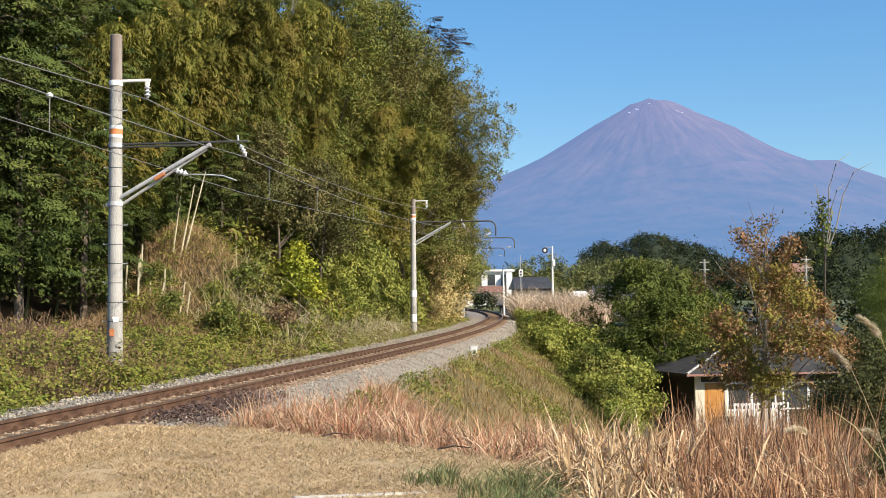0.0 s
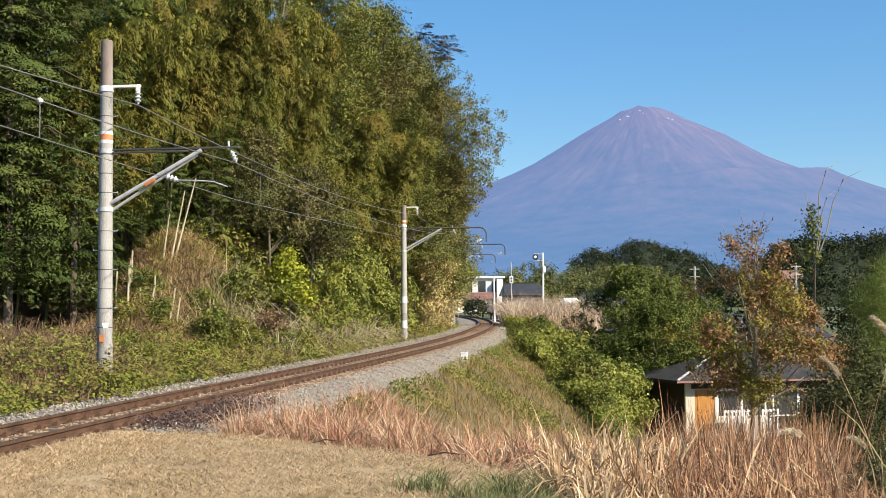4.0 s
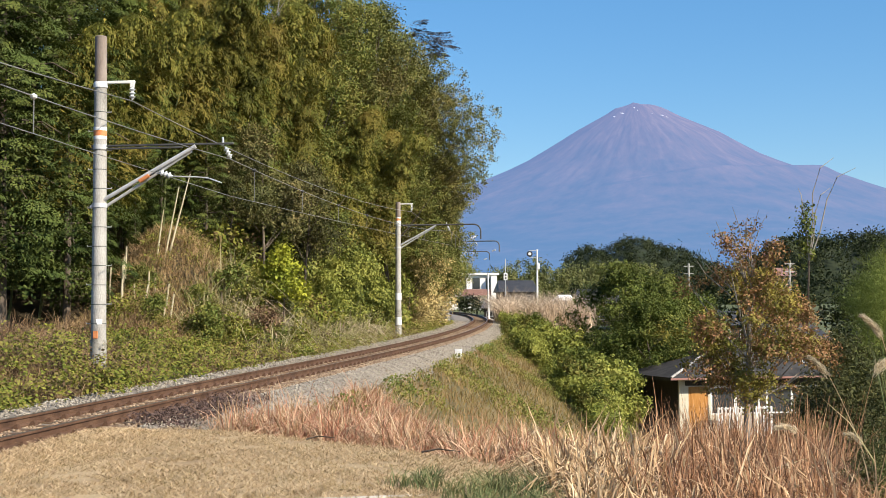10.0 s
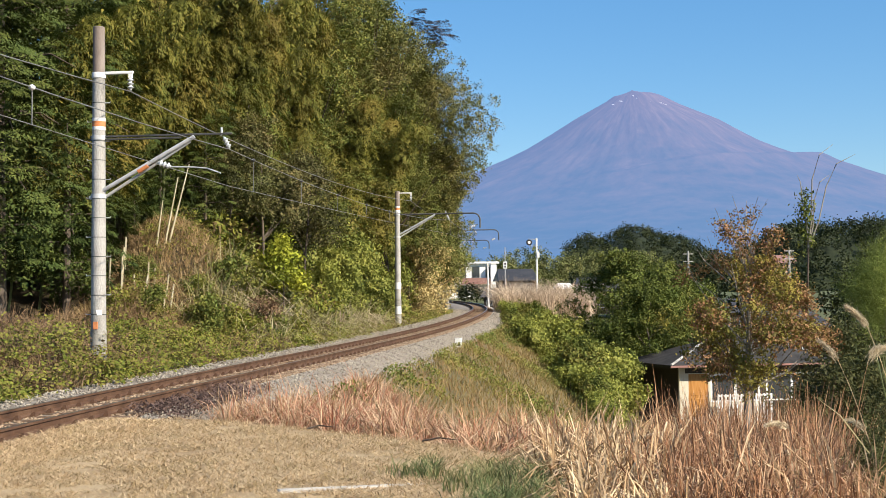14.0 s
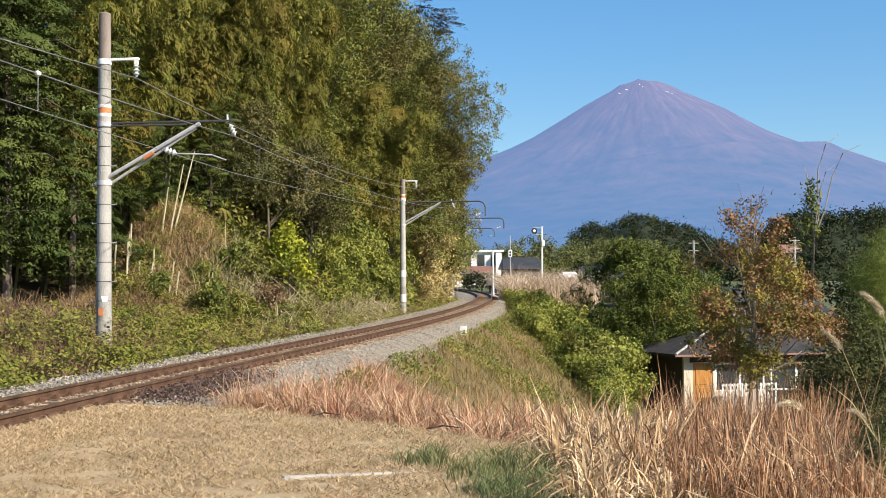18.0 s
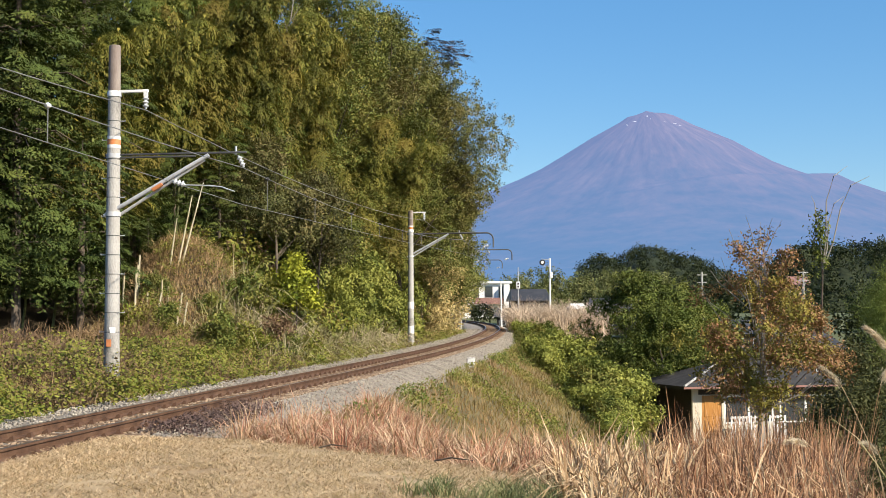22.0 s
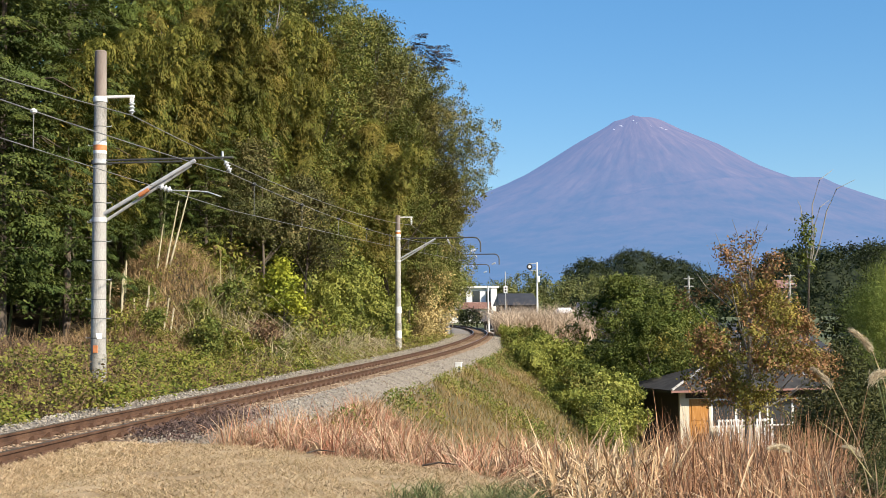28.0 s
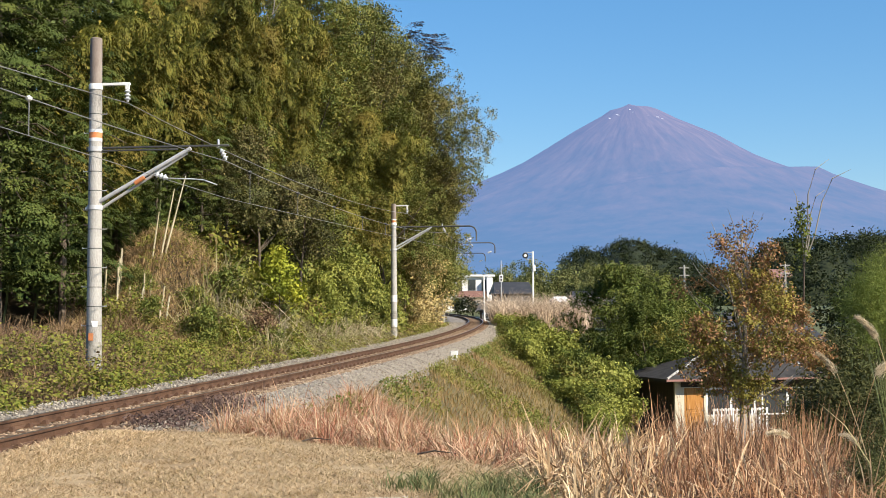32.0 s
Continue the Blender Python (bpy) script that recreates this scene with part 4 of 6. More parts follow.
def cedar_kind(seed, h, rad, n, label):
    """A dark evergreen with tiers of level, ragged sprays."""
    rng = np.random.default_rng(seed)
    t = thing("evergreen_tree", label, "tree", group="dark evergreens")
    b = Build()
    b.tube([(0, 0, -0.2), (0.05, 0, h * 0.4), (0, 0, h)], [0.14, 0.11, 0.03], 8)
    bl = []
    for i in range(165):
        f = (i + rng.uniform(0, 1)) / 165
        z = h * (0.11 + 0.865 * f)
        R = rad * (1 - f) ** 0.4 * rng.uniform(0.45, 1.05) * (0.5 + 0.5 * float(step(0, 0.3, f)))
        a = i * 2.4 + rng.uniform(-0.4, 0.4)
        bl.append((R * math.cos(a), R * math.sin(a), z - 0.15 * R, 0.85, 0.85, 0.26))
        if i % 3 == 0:
            b.tube([(0, 0, z), (R * 0.5 * math.cos(a), R * 0.5 * math.sin(a), z + 0.05), (R * 0.75 * math.cos(a), R * 0.75 * math.sin(a), z - 0.12 * R)], [0.035, 0.025, 0.01], 4)
    part("trunk", b, M_BARK, t)
    q = np.array(bl)
    out = unit(q[:, :3] * np.array([1, 1, 0]) + rng.normal(0, 0.15, (len(q), 3)) * np.array([1, 1, 0]))
    part("foliage", quads("foliage", pads(rng, q[:, :3], out, rng.uniform(0.5, 1.0, len(q)), n // len(q), 0.105, 0.045, 0.35, 0.42, 0.8), M_CEDAR), None, t)
    inner = [(x * 0.55, y * 0.55, z - 0.25, 0.7, 0.7, 0.5) for x, y, z, *_ in bl]
    part("inner_foliage", quads("inner_foliage", cloud(rng, inner, n // 3, 0.17, 0.08, 0.3, 0.2), M_CEDAR), None, t, "inner sprays")
    return t


def hill_woods():
    rng = np.random.default_rng(21)
    cedars = [cedar_kind(s, h, r, 28000, "tall dark green evergreen tree at the edge of the wood") for s, h, r in ((1, 17, 3.4), (2, 15, 3.8))]
    for k, (x, y) in enumerate([(-16.2, 41), (-13.8, 41), (-18.5, 45), (-14.8, 46), (-12.6, 47), (-16, 53), (-15.2, 38.6), (-12.9, 40.4), (-17.5, 39), (-11.8, 43.5), (-14.0, 39.4), (-19.5, 50), (-17.2, 51), (-14.6, 51.5), (-9.9, 49.2), (-8.4, 50.3), (-18.2, 47.5), (-20.5, 44), (-21.5, 48), (-12.2, 52.5), (-19.8, 55)]):
        plant(cedars[k % 2], x, y, k * 77, (0.92 + 0.05 * (k % 4)) * (0.5 if k in (14, 15) else 1.0))
    # young evergreens under the wood
    for k in range(13):
        plant(cedars[k % 2], -20.5 + 0.8 * k + 0.4 * math.sin(7 * k), 46.0 + 2.2 * math.sin(4.3 * k), 57 * k, 0.17 + 0.05 * (k % 3))
    kinds = [bamboo_kind(s, h, 12000, m, lab) for s, h, m, lab in (
        (31, 11, M_BAMBOO, "arching bamboo with yellow-olive drooping leaves"), (32, 12.5, M_BAMBOO, "tall arching bamboo with yellowish leaves"),
        (33, 10, M_BAMBOO_GREEN, "green arching bamboo with feathery leaves"), (34, 13, M_BAMBOO_GREEN, "tall green bamboo with drooping sprays"))]
    for x, y, s in ((-12.9, 44.2, 1.0), (-13.6, 43.2, 0.95), (-11.6, 46.0, 1.0), (-16.6, 43.0, 0.9)):
        plant(kinds[0], x, y, -40 + 20 * s, s)
    k = 0
    for y, x0, x1, n in ((49.5, -12.2, -9.6, 4), (52, -12.8, -7.9, 8), (55, -13.5, -7.2, 9), (59, -13, -6.8, 9), (64, -12, -5.2, 8), (69, -10.5, -4.2, 6), (73, -6.5, -2.8, 5)):
        for i in range(n):
            x = x0 + (x1 - x0) * (i + rng.uniform(0, 0.8)) / n
            yy = y + rng.uniform(-1.3, 1.3)
            pick = (0, 1, 2, 0, 3, 1)[k % 6]
            plant(kinds[pick], x, yy, rng.uniform(-120, 20), rng.uniform(0.85, 1.12))
            k += 1
    dull = tree_kind("hill_shrub", "dull brown half-bare shrub tree before the bamboo", "tree", 46, 8.2, 2.0, 24, 0.85, 9000, 0.12, 0.06, M_DULL, base=0.5, r0=0.09, group="dull shrub trees", n_limbs=14)
    for k, (x, y, q) in enumerate([(-6.3, 51.6, 1.0), (-5.0, 54.0, 0.95), (-7.6, 50.6, 0.72)]):
        plant(dull, x, y, 70 * k, q)
    bare = thing("bare_tree", "slender pale bare tree leaning among the bamboo", "tree", pose(-8.4, 53.2, float(land(-8.4, 53.2)) - 0.1))
    g = float(land(-8.4, 53.2)) - 0.1
    part("trunk", Build().tube([(0, 0, 0), (0.5, 0.2, 5.5 - g), (1.55, 0.2, 11.5 - g), (2.35, 0.2, 14.2 - g), (2.6, 0.2, 16 - g)], [0.05, 0.045, 0.035, 0.022, 0.008], 6), M_PALEBARK, bare)
    for x, z, dx, dz in ((1.6, 11.7, -0.3, 1.2), (1.95, 12.9, 0.55, 1.3), (2.2, 13.7, -0.3, 1.0), (2.3, 14.0, 0.5, 0.9)):
        part("branch", Build().tube([(x, 0.2, z - g), (x + dx * 0.6, 0.15, z + dz * 0.5 - g), (x + dx, 0.1, z + dz - g)], [0.016, 0.011, 0.004], 5), M_PALEBARK, bare)
    broad = [tree_kind("broadleaf_tree", lab, "tree", s, h, r, 44, 1.1, 17000, 0.135, 0.075, m, group="hillside trees", n_limbs=12) for s, h, r, m, lab in (
        (41, 12, 4.0, M_BROAD, "broadleaf tree with green and ochre leaves on the hill"), (42, 11, 3.8, M_OLIVE, "autumn tree with olive-brown leaves on the hillside"),
        (43, 10, 3.6, M_BROAD, "leafy evergreen hillside tree hung with creepers"))]
    for k, (x, y, kind, s) in enumerate([(-3.8, 73, 0, 0.95), (-1.4, 80, 1, 1.0), (-3.2, 84, 2, 1.15), (0.0, 87, 1, 0.95), (-1.5, 92, 0, 1.0), (-5.5, 76, 0, 1.1), (-4.8, 90, 2, 1.25), (0.6, 96, 1, 0.8),
                                         (-7.5, 82, 0, 1.2), (-2.4, 100, 2, 1.1), (0.4, 104, 0, 0.9), (-6.2, 64.5, 2, 0.9), (-13.5, 66, 0, 1.2), (-18, 60, 1, 1.2)]):
        plant(broad[kind], x, y, k * 61, s)


hill_woods()


def tall_trees():
    r = np.random.default_rng(77)
    tall = [tree_kind("tall_tree", lab, "tree", s, h, 4.0, 72, 1.1, 28000, 0.135, 0.07, m, base=0.3, r0=0.22, group="tall hillside trees", n_limbs=16, lean=l) for s, h, m, l, lab in (
        (44, 16.5, M_BROAD, (0.5, 0), "tall broadleaf tree with green and ochre leaves"), (45, 15.5, M_OLIVE, (1.0, 0), "tall tree thinning to olive-brown autumn leaves"))]
    for k, (x, y, kind, s) in enumerate([(-6.4, 70, 0, 1.08), (-4.4, 76, 1, 1.16), (-3.2, 82, 0, 1.1), (-7.6, 78, 0, 1.2), (-2.4, 89, 1, 1.1), (-4.6, 87, 0, 1.2), (-2.2, 76, 0, 0.82), (-0.7, 85, 0, 0.84), (-1.4, 82.5, 1, 0.8), (-9.6, 72, 0, 1.15), (-11.5, 66, 0, 1.1)]):
        plant(tall[kind], x, y, (k * 50) % 90 - 45, s)
    # a feathery tree that hangs out over the line
    t = thing("overhanging_tree", "feathery autumn tree leaning out over the railway", "tree", pose(-2.9, 80, float(land(-2.9, 80)) - 0.1))
    wood, tufts = Build(), []
    wood.tube([(0, 0, -0.2), (0.3, 0, 4), (1.0, 0.1, 8), (1.6, 0, 11), (1.8, 0, 13.6)], [0.2, 0.17, 0.12, 0.07, 0.02], 8)
    for i in range(120):
        z = 4.6 + 11.0 * (i + r.uniform(0, 1)) / 120
        reach = float(np.interp(z, [3, 5, 7, 9, 11, 12.5, 13.5, 14.5, 15.8], [2.6, 3.4, 5.2, 6.5, 7.3, 7.0, 6.4, 5.0, 3.4])) * r.uniform(0.45, 1.0) ** 0.6
        a = Vector((0.13 * z, 0, max(2.5, z - 0.9 - 0.5 * reach)))
        c = Vector((reach, r.uniform(-2.6, 2.6), z + reach * r.uniform(-0.12, 0.12)))
        m = a.lerp(c, 0.55) + Vector((0, 0, r.uniform(-0.05, 0.1) * reach))
        wood.tube([a, m, c], [0.028, 0.016, 0.005], 4)
        for f in np.linspace(0.4, 1.0, 7):
            p = (a.lerp(m, f / 0.55) if f < 0.55 else m.lerp(c, (f - 0.55) / 0.45)) + Vector(r.normal(0, 0.22, 3))
            w = r.uniform(0.2, 0.46) * (1.25 - 0.45 * f)
            tufts.append((p.x, p.y, p.z, w, w, w * r.uniform(0.8, 1.3)))
    part("trunk", wood, M_BARK, t)
    part("crown", quads("crown", cloud(r, tufts, 52000, 0.13, 0.07, 0.25, 0.2, 12), M_EDGE), None, t)
    p = thing("pine_tree", "dusky pine with level sprays above the wood", "tree", pose(-3.2, 89, float(land(-3.2, 89)) - 0.1))
    up = 19.0 - float(land(-3.2, 89))
    bl = [(r.uniform(-0.5, 1.2) + 4.3 * f, r.uniform(-1, 1), up + 2.6 * g, 0.9, 0.8, 0.22) for f, g in
          [(1, 0.28), (0.95, 0.5), (0.55, 0.9), (0.2, 0.75), (0.65, 0.1), (0.3, 0.35), (0.1, 0.1), (0.8, 0.3), (0.4, 0.65), (0.0, 0.9), (0.75, 0.62), (0.25, -0.5), (0.6, -0.8),
           (0.9, 0.38), (0.7, 0.45), (0.5, 0.5), (0.3, 0.85), (0.15, 0.55), (0.45, 0.2), (0.85, 0.15), (0.35, 0.05), (0.6, 0.75)]]
    part("trunk", limbs(Build(), bl, 0.16, 19.0, r, 0.9, 22), M_BARK, p)
    q = np.array(bl)
    a = r.uniform(-1.0, 1.0, (len(q), 3))
    spots = np.repeat(q[:, :3], 3, 0) + r.normal(0, 0.25, (3 * len(q), 3)) * np.array([1, 1, 0.3])
    ways = np.stack([np.cos(np.repeat(a, 1, 0).reshape(-1)), np.sin(a.reshape(-1)), 0 * a.reshape(-1)], 1)
    part("foliage", quads("foliage", pads(r, spots, ways, r.uniform(0.7, 1.3, len(spots)), 80, 0.2, 0.045, 0.05, 0.34, 0.9), M_PINE), None, p)


tall_trees()


def scatter(n, rng, x0, x1, y0, y1, keep, power=1.0):
    x = rng.uniform(x0, x1, n)
    y = y0 + (y1 - y0) * rng.uniform(0, 1, n) ** power
    k = keep(x, y)
    x, y = x[k], y[k]
    return np.stack([x, y, land(x, y)], 1)


def tufted(P, per, wide, rng):
    """Gathers rooted places into tufts: the places, and the way from each tuft's middle."""
    c = P[rng.integers(0, len(P), max(1, len(P) // per))]
    q = c[rng.integers(0, len(c), len(P))]
    o = rng.normal(0, wide, (len(P), 3)) * np.array([1, 1, 0])
    q = q + o
    q[:, 2] = land(q[:, 0], q[:, 1])
    return q, unit(o)


def off_line(x, y):
    return (x - rail_x(y)) * np.cos(rail_turn(y))


def terrace_edge(x, y):
    return (x - 1.6) * 0.79 + (y - 14.3) * 0.61


def bank_shrubs():
    rng = np.random.default_rng(8)
    kinds = [tree_kind("shrub", lab, "shrub", s, h, r, 14, 0.62, 2500, 0.165, 0.105, m, base=0.1, r0=0.05, group="bank shrubs", squash=0.75) for s, h, r, m, lab in (
        (51, 2.2, 1.5, M_BROAD, "rounded green shrub on the railway bank"), (52, 2.4, 1.4, M_OLIVE, "olive-brown shrub on the railway bank"), (53, 2.6, 1.6, M_BROAD, "dense green shrub on the bank"),
        (54, 2.0, 1.3, M_WEED, "shrub overgrown with yellowing creeper"), (55, 2.2, 1.4, M_DEADVINE, "tangle of brown dead vines and stems"))]
    order = (0, 3, 2, 1, 0, 3, 4, 2, 0, 1, 3)
    k = 0
    for y in np.arange(44, 80, 2.3):
        for off in (-4.6, -6.6, -8.6)[:3 if y < 58 else 2]:
            o = off - rng.uniform(-0.5, 0.9) + 1.6 * float(step(80, 95, y))
            p = on_line(y + rng.uniform(-0.8, 0.8), o)
            if p[0] < -6.2 and p[1] < 49.5:
                continue
            plant(kinds[order[k % 11] if y < 78 else (1, 3, 1, 0, 3)[k % 5]], p[0], p[1], rng.uniform(0, 360), rng.uniform(0.75, 1.25), 0.15)
            k += 1
    yellow = tree_kind("shrub", "bright yellow-green leafy shrub on the bank", "shrub", 56, 4.2, 1.25, 26, 0.36, 3000, 0.14, 0.085, M_YELLOW, base=0.5, r0=0.05, group="bank shrubs")
    plant(yellow, -5.2, 47.5, 0, 0.86, 0.1)
    # leaning dry culms at the wood's edge
    for k, (x, y, h, lean, turn) in enumerate([(-9.1, 45.8, 2.7, 11, 0), (-9.0, 46.0, 3.1, 14, 10), (-9.35, 45.7, 1.9, 8, -5)]):
        c = thing("dead_bamboo", "leaning dry pale bamboo culm at the wood's edge", "bamboo", pose(x, y, float(land(x, y)) - 0.2, 0, lean, turn), "dry bamboo culms")
        part("culm", Build().tube([(0, 0, i * h / 8) for i in range(9)], [0.042 - 0.003 * i for i in range(9)], 7), M_CULM, c)
        for i in range(1, 12):
            part("node_ring", Build().lathe([(0.036 - 0.0018 * i, -0.012), (0.044 - 0.0018 * i, 0), (0.036 - 0.0018 * i, 0.012)], 7, m=Matrix.Translation((0, 0, i * h / 12))), M_CULM, c)
    # cut bamboo stakes on the bank
    for k in range(11):
        x, y = -10.4 + 0.21 * k + rng.uniform(-0.15, 0.15), 43.2 + rng.uniform(-0.9, 1.4)
        h = rng.uniform(0.5, 0.95) if k > 3 else rng.uniform(1.0, 1.6)
        tagged(part("bamboo_stake", Build().tube([(x, y, float(land(x, y)) - 0.1), (x + rng.uniform(0.0, 0.15), y, float(land(x, y)) + h)], [0.032, 0.028], 7), M_CULM), "short cut bamboo stake in the dry grass", "stake", "bamboo stakes")
    # dry grass over the mound
    P = scatter(16000, rng, -11.5, -5.5, 41, 49.5, lambda x, y: off_line(x, y) < -4)
    tagged(new("dry_bank_grass", stalk_mesh("dry_bank_grass", stalks(P, 0.42, 0.018, rng, 0.6, 1.0), M_DRYBANK)), "brown dry grass and vines over the bank", "grass", kind="stuff")
    tall = [tree_kind("tall_shrub", lab, "shrub", s, 5.4, 2.1, 26, 0.8, 6500, 0.18, 0.12, m, base=0.08, r0=0.06, group="tall bank shrubs") for s, m, lab in (
        (57, M_BUSH, "tall bright green leafy shrub on the bank"), (58, M_BROAD, "tall green and ochre shrub on the bank"))]
    for k, y in enumerate(np.arange(55.5, 80, 2.7)):
        p = on_line(y, -5.6 - rng.uniform(0, 1.4))
        plant(tall[(0, 1, 0, 0, 1)[k % 5]], p[0], p[1], 80 * k, rng.uniform(0.7, 1.05), 0.2)
    for k, y in enumerate((58.5, 61.5, 64.5, 67.5, 70.5, 73.5, 76.5, 79)):
        p = on_line(y, -4.4 - 0.4 * (k % 2))
        plant(tall[0], p[0], p[1], 65 * k, 0.62 + 0.09 * (k % 4), 0.2)
    # weeds round the first pole's foot and along the strip
    for k, (y, o, s) in enumerate([(27.5, -2.8, 0.36), (28.0, -2.5, 0.38), (28.6, -2.42, 0.34), (29.3, -2.6, 0.36), (24.0, -3.4, 0.3), (25.6, -4.0, 0.36), (31.5, -3.3, 0.34), (33.5, -3.8, 0.42), (36.0, -3.4, 0.4), (38.5, -3.9, 0.46),
                                   (22.5, -3.0, 0.28), (26.5, -5.0, 0.4), (30.5, -4.6, 0.42), (41.0, -3.6, 0.5)]):
        p = on_line(y, o)
        plant(kinds[3], p[0], p[1], 47 * k, s, 0.12)
    curtain = tree_kind("vine_thicket", "thicket hung with tan autumn vines beside the track", "thicket", 59, 7.6, 1.7, 34, 0.75, 8500, 0.15, 0.09, M_TAN, base=0.03, r0=0.06, group="trackside thickets", n_limbs=10)
    for k, y in enumerate(np.arange(79.0, 107, 2.5)):
        p = on_line(y, -3.3 - 0.35 * (k % 2) - 0.75 * float(step(86, 96, y)))
        plant(curtain, p[0], p[1], 100 * k, 0.92 + 0.08 * min(k, 4) + 0.05 * (k % 3), 0.2)
    plant(kinds[4], -5.7, 45.0, 30, 0.62, 0.1)
    for k, (x, y, q, s) in enumerate([(-8.6, 42.6, 0, 0.55), (-7.2, 42.8, 2, 0.6), (-6.4, 43.6, 3, 0.6), (-9.8, 41.8, 3, 0.5), (-7.6, 44.6, 0, 0.5), (-6.6, 46.2, 2, 0.75), (-9.4, 44.2, 1, 0.4), (-5.4, 44.8, 0, 0.5), (-6.2, 48.5, 0, 0.9), (-4.4, 46, 3, 0.6)]):
        plant(kinds[q], x, y, 70 * k, s, 0.1)


bank_shrubs()


def ground_cover():
    rng = np.random.default_rng(5)
    # creeper carpet left of the line
    P = scatter(60000, rng, -22, 4, 17, 100, lambda x, y: (off_line(x, y) < -1.5) & (off_line(x, y) > -7.6 - 3.5 * step(34, 44, y) + 4 * step(50, 90, y)) & (np.abs(x) < 0.35 * y + 1) & ((x > -9.8) | (y < 32.5)), 1.7)
    P = P[rng.uniform(0, 1, len(P)) > 0.85 * np.exp(-((P[:, 0] + 9.4) / 1.7) ** 2 - ((P[:, 1] - 31.5) / 2.6) ** 2)]
    o = -off_line(P[:, 0], P[:, 1]) - 1.5
    top = (0.36 + 0.30 * wave(P[:, 0], P[:, 1], 1.6) + 0.22 * wave(P[:, 0], P[:, 1], 4.1, 1.0) + 0.5 * np.exp(-((P[:, 1] - 28.0) / 2.0) ** 2)) * np.clip(0.15 + o * 2.4, 0.1, 1.3) * (1 - 0.75 * np.exp(-((P[:, 1] - 66.5) / 5) ** 2))
    P[:, 2] += np.maximum(0.03, top) * rng.uniform(0, 1, len(P)) ** 0.45
    per = 10
    P = (P[:, None] + rng.normal(size=(len(P), per, 3)) * np.array([0.10, 0.10, 0.05])).reshape(-1, 3)
    al = rng.normal(size=(len(P), 3)) * np.array([1, 1, 0.35]) + np.array([0.2, -0.3, -0.2])
    up = np.repeat(rng.normal(size=(len(P) // per, 3)) * 0.45, per, 0) + np.array([0.15, -0.35, 0.9])
    tagged(new("creeper_carpet", quads("creeper_carpet", leaves(P, al, 0.078, 0.062, rng, 0.1, up), M_WEED)), "yellow-green creeper leaves covering the trackside strip", "creeper", kind="stuff")
    P = scatter(16000, rng, -22, 0, 17, 70, lambda x, y: (off_line(x, y) < -2.6) & (off_line(x, y) > -10) & (wave(x, y, 0.7, 1.0) > 0.05) & ((x > -9.8) | (y < 33)), 1.2)
    tagged(new("trackside_weeds", blade_mesh("trackside_weeds", blades(P, 0.75, 0.02, rng, 0.4, 0.7), M_SLOPE)), "thin brown and green weed stalks beside the track", "weeds", kind="stuff")
    # brown dying weeds in patches among the creeper
    P = scatter(26000, rng, -14, -4, 24, 42, lambda x, y: (off_line(x, y) < -2.5) & (off_line(x, y) > -9) & (wave(x, y, 0.8, 2.2) + 0.8 * np.exp(-((x + 7.2) / 1.6) ** 2 - ((y - 29.5) / 3) ** 2) + 1.2 * np.exp(-((x + 9.4) / 1.7) ** 2 - ((y - 31.5) / 2.6) ** 2) > 0.22))
    tagged(new("brown_weeds", stalk_mesh("brown_weeds", stalks(P, 0.72, 0.016, rng, 0.6, 1.2), M_DEADVINE)), "patches of brown dying weeds among the creeper", "weeds", kind="stuff")
    # arching silver grass on the bank
    P = scatter(26000, rng, -9, 0, 43, 68, lambda x, y: (off_line(x, y) < -2.7) & (off_line(x, y) > -5.6) & (wave(x, y, 1.1, 2.0) > -0.35) & ((y < 60) | (off_line(x, y) < -3.5)))
    tagged(new("silver_grass", stalk_mesh("silver_grass", stalks(P, 1.3, 0.024, rng, 0.45, 1.6), M_SILVER)), "arching silver grass on the railway bank", "grass", kind="stuff")
    P = scatter(3600, rng, -8, 0, 45, 66, lambda x, y: (off_line(x, y) < -2.8) & (off_line(x, y) > -5.2) & (wave(x, y, 1.1, 2.0) > -0.1))
    tagged(new("silver_plumes", stalk_mesh("silver_plumes", stalks(P, 1.3, 0.04, rng, 0.5, 1.4), M_PLUMEFAR)), "pale nodding plumes over the silver grass", "grass", kind="stuff")
    # mown dry turf
    P = scatter(150000, rng, -7.5, 3, 9.8, 24, lambda x, y: (wave(x, y, 5.3, 1.0) + wave(x, y, 1.7) > -0.9) & (terrace_edge(x, y) < 0.6) & (off_line(x, y) > 1.0) & (np.abs(x) < 0.36 * y + 0.5), 1.4)
    tagged(new("dry_turf", quads("dry_turf", short_blades(P, 0.032 * (0.8 + 0.5 * np.abs(wave(P[:, 0], P[:, 1], 2.6))), 0.010, rng, 3.6), M_DRYBLADE)), "short mown straw-coloured dry turf", "grass", kind="stuff")
    y = rng.uniform(9, 20.4, 26000)
    o = 0.84 + rng.uniform(0, 1, len(y)) * 1.4
    P = on_line(y, o, np.interp(o, [0.8, 1.3, 1.8, 2.3], [-0.13, -0.115, -0.15, -0.26]) - 0.32 * step(18.8, 21.6, y))
    tagged(new("verge_grass", quads("verge_grass", short_blades(P, 0.04, 0.011, rng, 3.0), M_DRYBLADE)), "straw-coloured dry grass against the rail", "grass", kind="stuff")
    # reddish dry grass on the edge of the terrace
    P = scatter(84000, rng, -4.5, 4, 15, 36, lambda x, y: (terrace_edge(x, y) > 0.1 + 0.7 * wave(x, y, 0.9)) & (terrace_edge(x, y) < 8.6 + 1.2 * wave(x, y, 1.1)) & (off_line(x, y) > 2.2 + 0.5 * wave(x, y, 1.4)) & (x < 2.0 + 0.4 * wave(x, y, 1.3)))
    P, away = tufted(P, 22, 0.09, rng)
